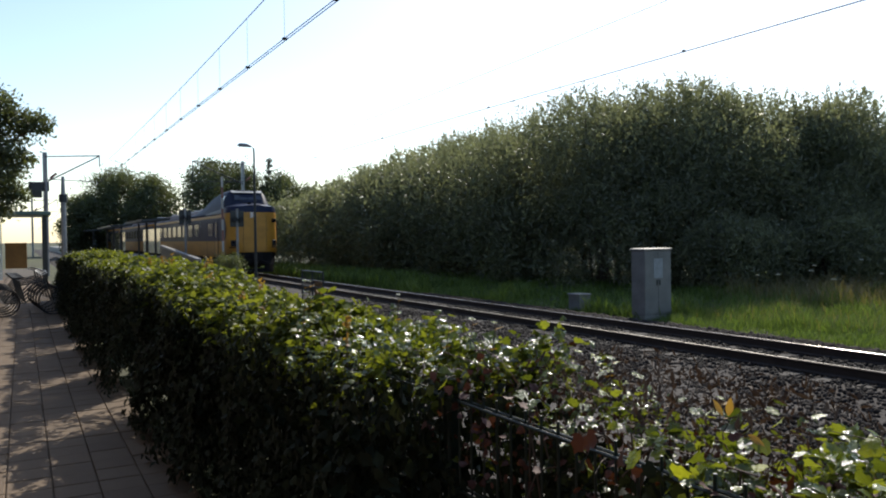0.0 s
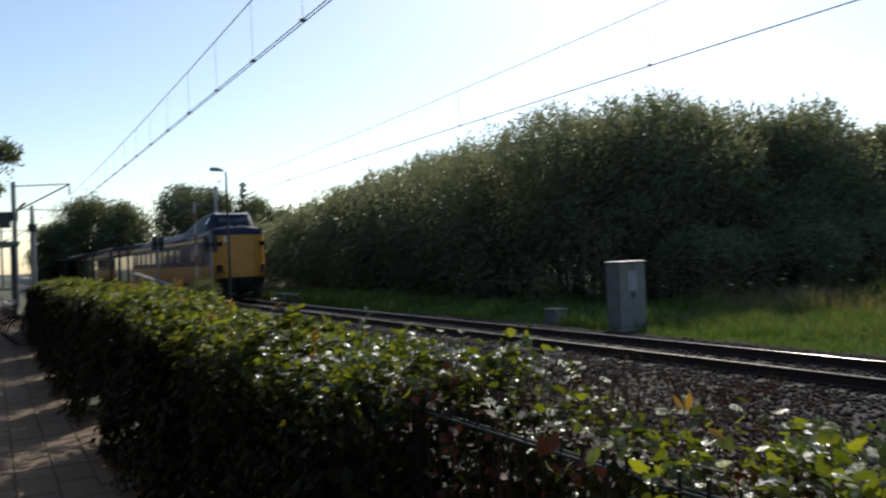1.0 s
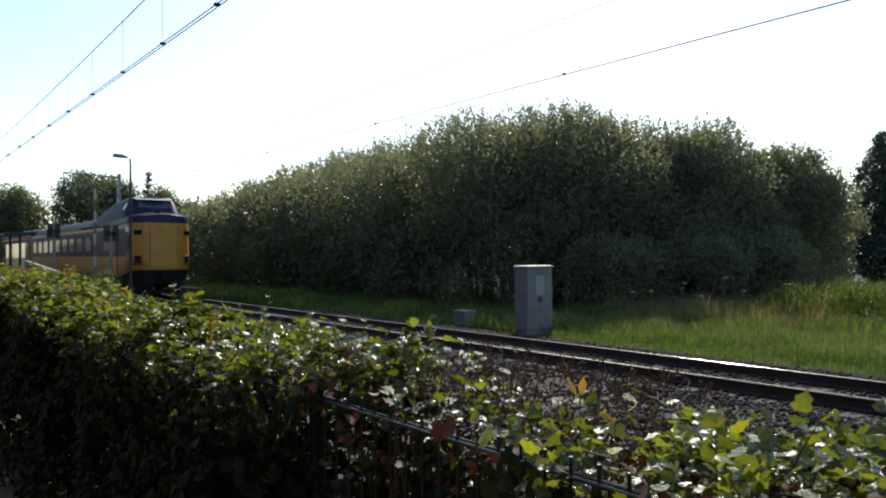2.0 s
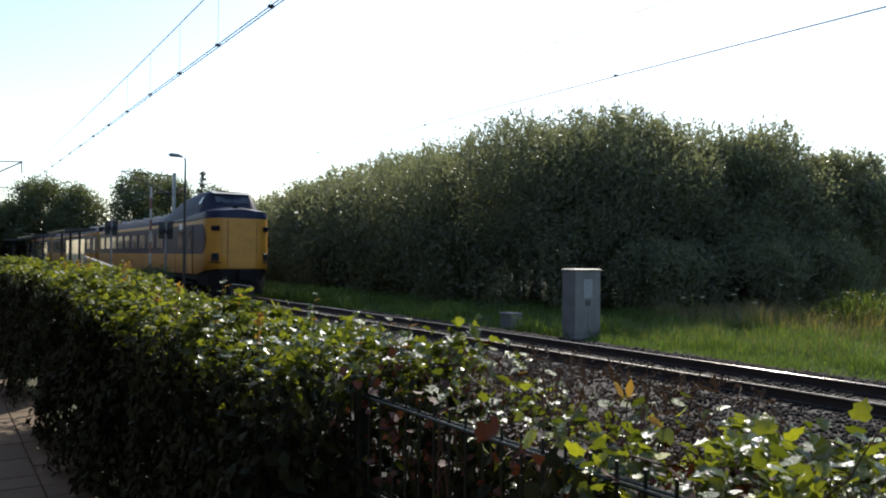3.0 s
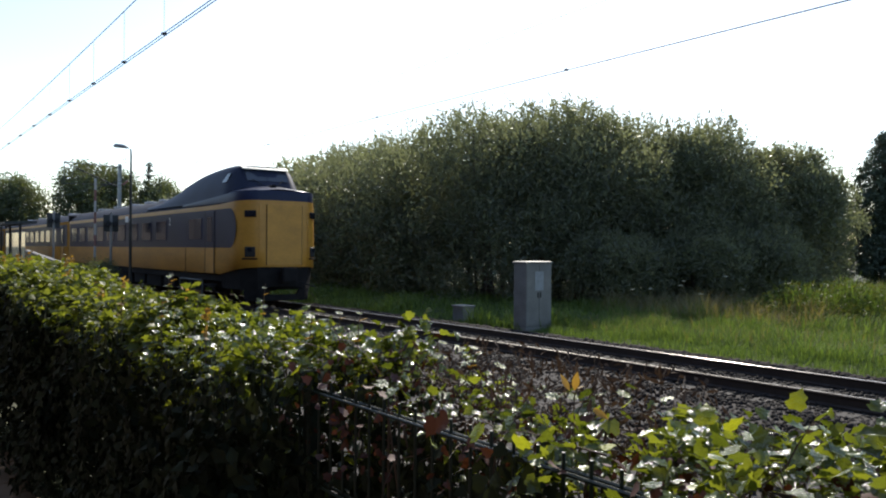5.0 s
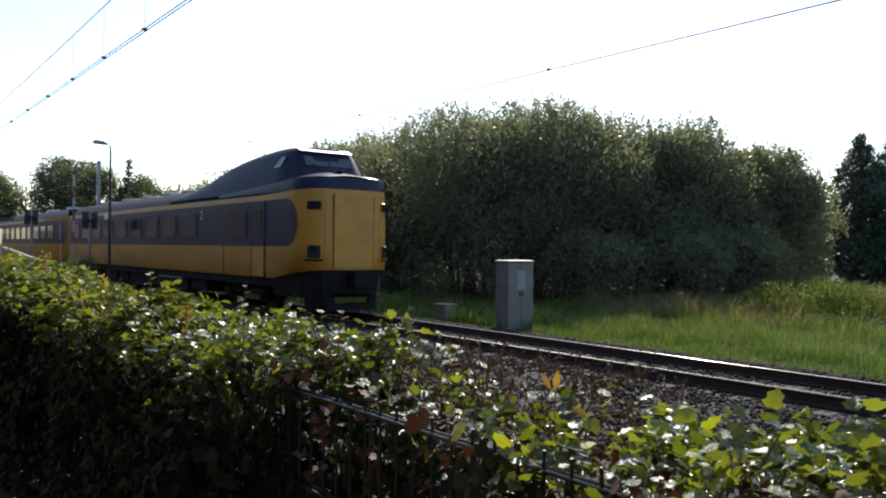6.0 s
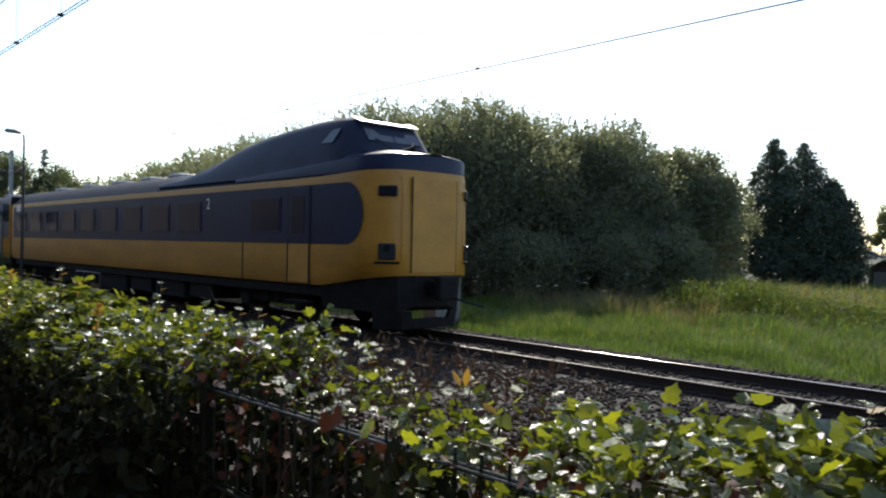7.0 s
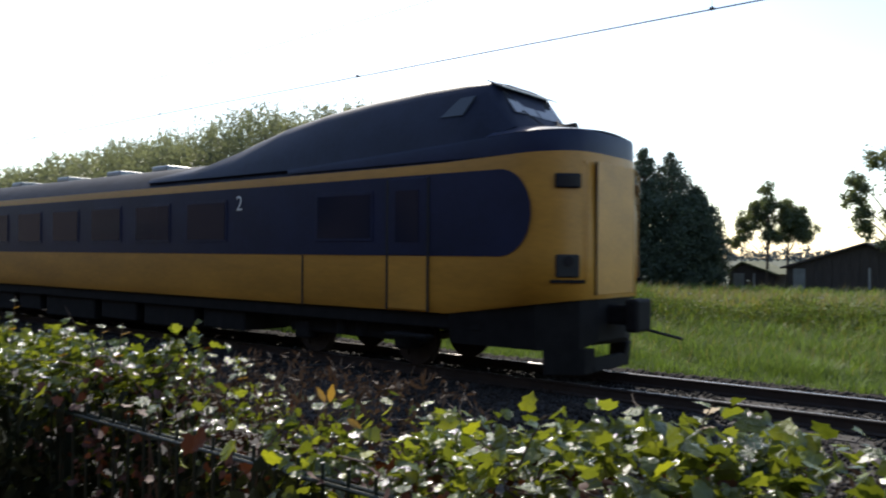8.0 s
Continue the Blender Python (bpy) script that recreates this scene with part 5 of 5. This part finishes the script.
def lead_car():
    e = empty("train_cab_car")
    xs = [-CAR_L, -22, -18, -14, -10, -6, -3.5, -2.2, -1.4, -0.9, -0.72, -0.58, -0.45, -0.33, -0.22, -0.13, -0.06, -0.02, 0.0]
    car_shell(e, xs, True)
    for s in (-1, 1):
        band(e, -CAR_L + 0.3, -0.62, s, True)
        side_windows(e, [-25.0 + 2.05 * k for k in range(9)] + [-4.5], s)
        door(e, -3.0, s)
        part("panel_seam", boxed(-5.6, -5.56, min(s * 1.412, s * 1.42), max(s * 1.412, s * 1.42), 0.95, 1.872), M["rubber"], e)
    # driver's cab over the roof
    line = [(-11.0, 3.88, 0.3), (-9.5, 3.98, 0.55), (-8, 4.22, 0.8), (-6.7, 4.44, 0.9), (-5.5, 4.58, 0.95), (-4.2, 4.68, 0.97), (-3, 4.74, 0.97), (-2.2, 4.75, 0.95), (-1.72, 4.71, 0.92)]
    secs = []
    for x, z, w in line:
        base = 3.42 + 0.18 * min(1, max(0, (x + 2.5) / 2.5))
        f = min(1, (z - 3.6) / 0.9)
        wb = 1.36
        secs.append([(x, -wb, base + 0.05), (x, -wb + 0.10, base + (z - base) * 0.35), (x, -w - 0.12, z - 0.26 * f), (x, -w, z - 0.12), (x, -w + 0.14, z - 0.03), (x, -w * 0.4, z), (x, w * 0.4, z), (x, w - 0.14, z - 0.03), (x, w, z - 0.12), (x, w + 0.12, z - 0.26 * f), (x, wb - 0.10, base + (z - base) * 0.35), (x, wb, base + 0.05)])
    front = secs[-1]
    foot = [(-0.95, -1.18, 3.66), (-0.85, -1.12, 3.72), (-0.82, -1.0, 3.76), (-0.80, -0.96, 3.78), (-0.78, -0.8, 3.79), (-0.74, -0.35, 3.80), (-0.74, 0.35, 3.80), (-0.78, 0.8, 3.79), (-0.80, 0.96, 3.78), (-0.82, 1.0, 3.76), (-0.85, 1.12, 3.72), (-0.95, 1.18, 3.66)]
    foot = [(x - 0.42, y * 0.97, z + 0.12) for x, y, z in foot]
    cabp = part("cab_housing", loft(secs + [foot], caps=True), M["train_cab"], e, "dark blue raised driver's cab", smooth=True)
    cabp.data.set_sharp_from_angle(angle=radians(38))
    # windscreen panes on the sloping front
    def on_front(s, f):
        """A point on the cab's front: s across (-1 to 1), f from the top to the foot."""
        a, b = Vector((-1.72, s * 0.92, 4.62)), Vector((-1.17, s * 0.97, 3.91))
        return a.lerp(b, f)
    for s0, s1 in ((-0.86, -0.03), (0.03, 0.86)):
        nrm = Vector((0.72, 0, 0.55)).normalized()
        q = [on_front(s0 * 0.92, 0.14), on_front(s1 * 0.92, 0.14), on_front(s1 * 0.92, 0.66), on_front(s0 * 0.92, 0.66)]
        part("windscreen", loft([[p + nrm * 0.01 for p in q], [p + nrm * 0.035 for p in q]], close=True), M["glass_screen"], cabp, "reflecting windscreen pane")
    for s in (-1, 1):
        q = [(-2.50, s * 1.20, 4.12), (-2.05, s * 1.20, 4.12), (-1.86, s * 1.105, 4.42), (-2.16, s * 1.105, 4.42)]
        part("side_window", loft([[(a, b - s * 0.02, c) for a, b, c in q], [(a, b + s * 0.006, c + 0.004) for a, b, c in q]], close=True), M["glass_screen"], cabp, "slanted side window")
        part("wiper", tube(bmesh.new(), [(-1.1, s * 0.2, 3.96), (-1.34, s * 0.55, 4.22)], 0.015, 5), M["rubber"], cabp)
    part("visor", loft([[(-1.80, -0.88, z), (-1.52, -0.84, z - 0.12), (-1.52, 0.84, z - 0.12), (-1.80, 0.88, z)] for z in (4.69, 4.715)], close=True), M["steel"], cabp, "pale metal visor over the windscreen")
    part("roof_lamp", tube(bmesh.new(), [(-0.95, -0.1, 3.93), (-0.62, -0.1, 3.93)], [0.07, 0.09], 12), M["train_dark"], e, "dark top headlight housing")
    # front: gangway doors, corner windows, lamps
    part("gangway_door", boxed(0.02, 0.042, -0.62, 0.62, 1.32, 3.30, bevel=0.006), M["train_yellow"], e)
    for s in (-1, 1):
        part("gangway_seal", boxed(0.015, 0.045, s * 0.626 - 0.004, s * 0.626 + 0.004, 1.32, 3.3), M["rubber"], e)
        rot = Matrix.Translation((-0.19, s * 1.10, 0)) @ Matrix.Rotation(s * radians(43), 4, 'Z')
        for nm, z0, z1, w, mat in (("corner_window", 2.88, 3.10, 0.2, "glass_dark"), ("headlight_recess", 1.58, 1.92, 0.18, "rubber")):
            bm = boxed(-0.02, 0.05, -w, w, z0, z1, bevel=0.03)
            bm.transform(rot)
            part(nm, bm, M[mat], e)
        bm = tube(bmesh.new(), [(0.03, 0, 1.82), (0.07, 0, 1.82)], [0.075, 0.075], 14)
        bm.transform(rot)
        part("headlight", bm, M["glass_dark"], e, "round dark headlight")
        bm = boxed(0.0, 0.06, -0.26, 0.26, 1.50, 1.55, bevel=0.01)
        bm.transform(rot)
        part("grab_step", bm, M["train_dark"], e)
        part("handrail", tube(bmesh.new(), [(-0.06, s * 0.86, 1.5), (0.0, s * 0.86, 1.6), (0.0, s * 0.86, 3.2), (-0.06, s * 0.86, 3.3)], 0.009, 6), M["train_yellow"], e)
    # front skirt, coupler and plough
    part("front_skirt", loft([[(-2.2, -1.28, 0.5), (-0.62, -1.24, 0.5), (-0.12, -0.84, 0.5), (-0.02, -0.45, 0.62), (-0.02, 0.45, 0.62), (-0.12, 0.84, 0.5), (-0.62, 1.24, 0.5), (-2.2, 1.28, 0.5)], [(-2.2, -1.36, 1.1), (-0.62, -1.31, 1.25), (-0.09, -0.9, 1.3), (0.0, -0.5, 1.3), (0.0, 0.5, 1.3), (-0.09, 0.9, 1.3), (-0.62, 1.31, 1.25), (-2.2, 1.36, 1.1)]], close=True), M["train_dark"], e)
    part("coupler", box(boxed(-0.4, 0.42, -0.16, 0.16, 0.86, 1.16, bevel=0.04), 0.3, 0.52, -0.26, 0.26, 0.76, 1.26, bevel=0.05), M["train_dark"], e)
    part("brake_hose", tube(bmesh.new(), [(0.2, 0.35, 0.8), (0.5, 0.5, 0.72), (0.8, 0.75, 0.62)], 0.025, 6), M["rubber"], e)
    part("guard_bar", boxed(-0.16, -0.05, -0.5, 0.5, 0.15, 0.36, bevel=0.02), M["train_dark"], e)
    for s in (-1, 1):
        part("plough", loft([[(-0.55, s * 1.15, 0.14), (-0.09, s * 0.74, 0.14), (-0.06, s * 0.42, 0.16), (-0.14, s * 0.42, 0.16), (-0.2, s * 0.72, 0.14), (-0.6, s * 1.05, 0.14)], [(-0.55, s * 1.18, 0.52), (-0.06, s * 0.78, 0.52), (-0.02, s * 0.56, 0.52), (-0.12, s * 0.56, 0.52), (-0.2, s * 0.74, 0.52), (-0.6, s * 1.08, 0.52)]], close=True), M["train_dark"], e)
    for s in (-1, 1):
        cu = bpy.data.curves.new("digit", 'FONT')
        cu.body, cu.size, cu.extrude = "2", 0.42, 0.002
        tmp = bpy.data.objects.new("digit_source", cu)
        me = bpy.data.meshes.new_from_object(tmp)
        bpy.data.objects.remove(tmp)
        o = obj("class_number", me, M["white_paint"], e, "white class number 2")
        o.matrix_basis = pose(-7.58, s * 1.428, 2.75, 90, 0, 0) if s < 0 else pose(-7.37, s * 1.428, 2.75, 90, 0, 180)
    underframe(e, -CAR_L + 0.3, -1.6)
    bogie(e, -4.6)
    bogie(e, -22.6)
    roof_units(e, (-12, -14.2, -17, -20, -23.5))
    wheels = [(x, wheelset(e, x)) for x in (-4.6 - 1.28, -4.6 + 1.28, -22.6 - 1.28, -22.6 + 1.28)]
    return tagged(e, "yellow and dark blue train cab car with a raised driver's cab", "train car", "cars of the train"), wheels


def coach(e_name="train_coach"):
    e = empty(e_name)
    xs = [-CAR_L + 0.15, -20, -13, -7, -0.25]
    car_shell(e, xs, False)
    for s in (-1, 1):
        band(e, -CAR_L + 0.4, -0.5, s, False)
        side_windows(e, [-22.9 + 2.05 * k for k in range(10)], s)
        door(e, -1.9, s)
        door(e, -24.9, s)
    part("gangway", boxed(-0.3, 0.2, -0.75, 0.75, 1.0, 3.4, bevel=0.05), M["rubber"], e, "black corridor bellows")
    part("front_wall", boxed(-0.30, -0.24, -1.38, 1.38, 0.95, 3.7), M["train_dark"], e)
    underframe(e, -CAR_L + 0.5, -0.5)
    bogie(e, -4.0)
    bogie(e, -22.6)
    roof_units(e, (-5, -10, -16, -21))
    wheels = [(x, wheelset(e, x)) for x in (-4.0 - 1.28, -4.0 + 1.28, -22.6 - 1.28, -22.6 + 1.28)]
    return tagged(e, "yellow and dark blue train coach with a row of windows", "train car", "cars of the train"), wheels


lead, lead_wheels = lead_car()
first_coach, coach_wheels = coach()
cars = [(lead, 0.0), (first_coach, -CAR_L)]
for k in range(2, 6):
    cars.append((copy_thing(first_coach, pose(-CAR_L * k, 0, 0)), -CAR_L * k))

# paving slabs nearest to the camera
for sx, sy, sz in near_slabs:
    o = new("slab", slab_me)
    o.parent = path_base
    o.location = (sx, sy, sz)


def train_x(t):
    """The front's place along the track as the train gathers speed."""
    return -41.80 + 2.213 * t + 0.302 * t * t + 0.035 * max(0.0, t - 6.5) ** 2


def motions():
    times = [i / 10 for i in range(81)]
    for car, back in cars:
        walk(car, [(t, pose(train_x(t) + back, 0.7525, 0)) for t in times[::2]])
    fine = [i / 15 for i in range(121)]
    for x, w in lead_wheels + coach_wheels:
        walk(w, [(t, pose(x, 0, 0.46, 0, math.degrees((train_x(t) - train_x(0)) / 0.46), 0)) for t in fine])


motions()
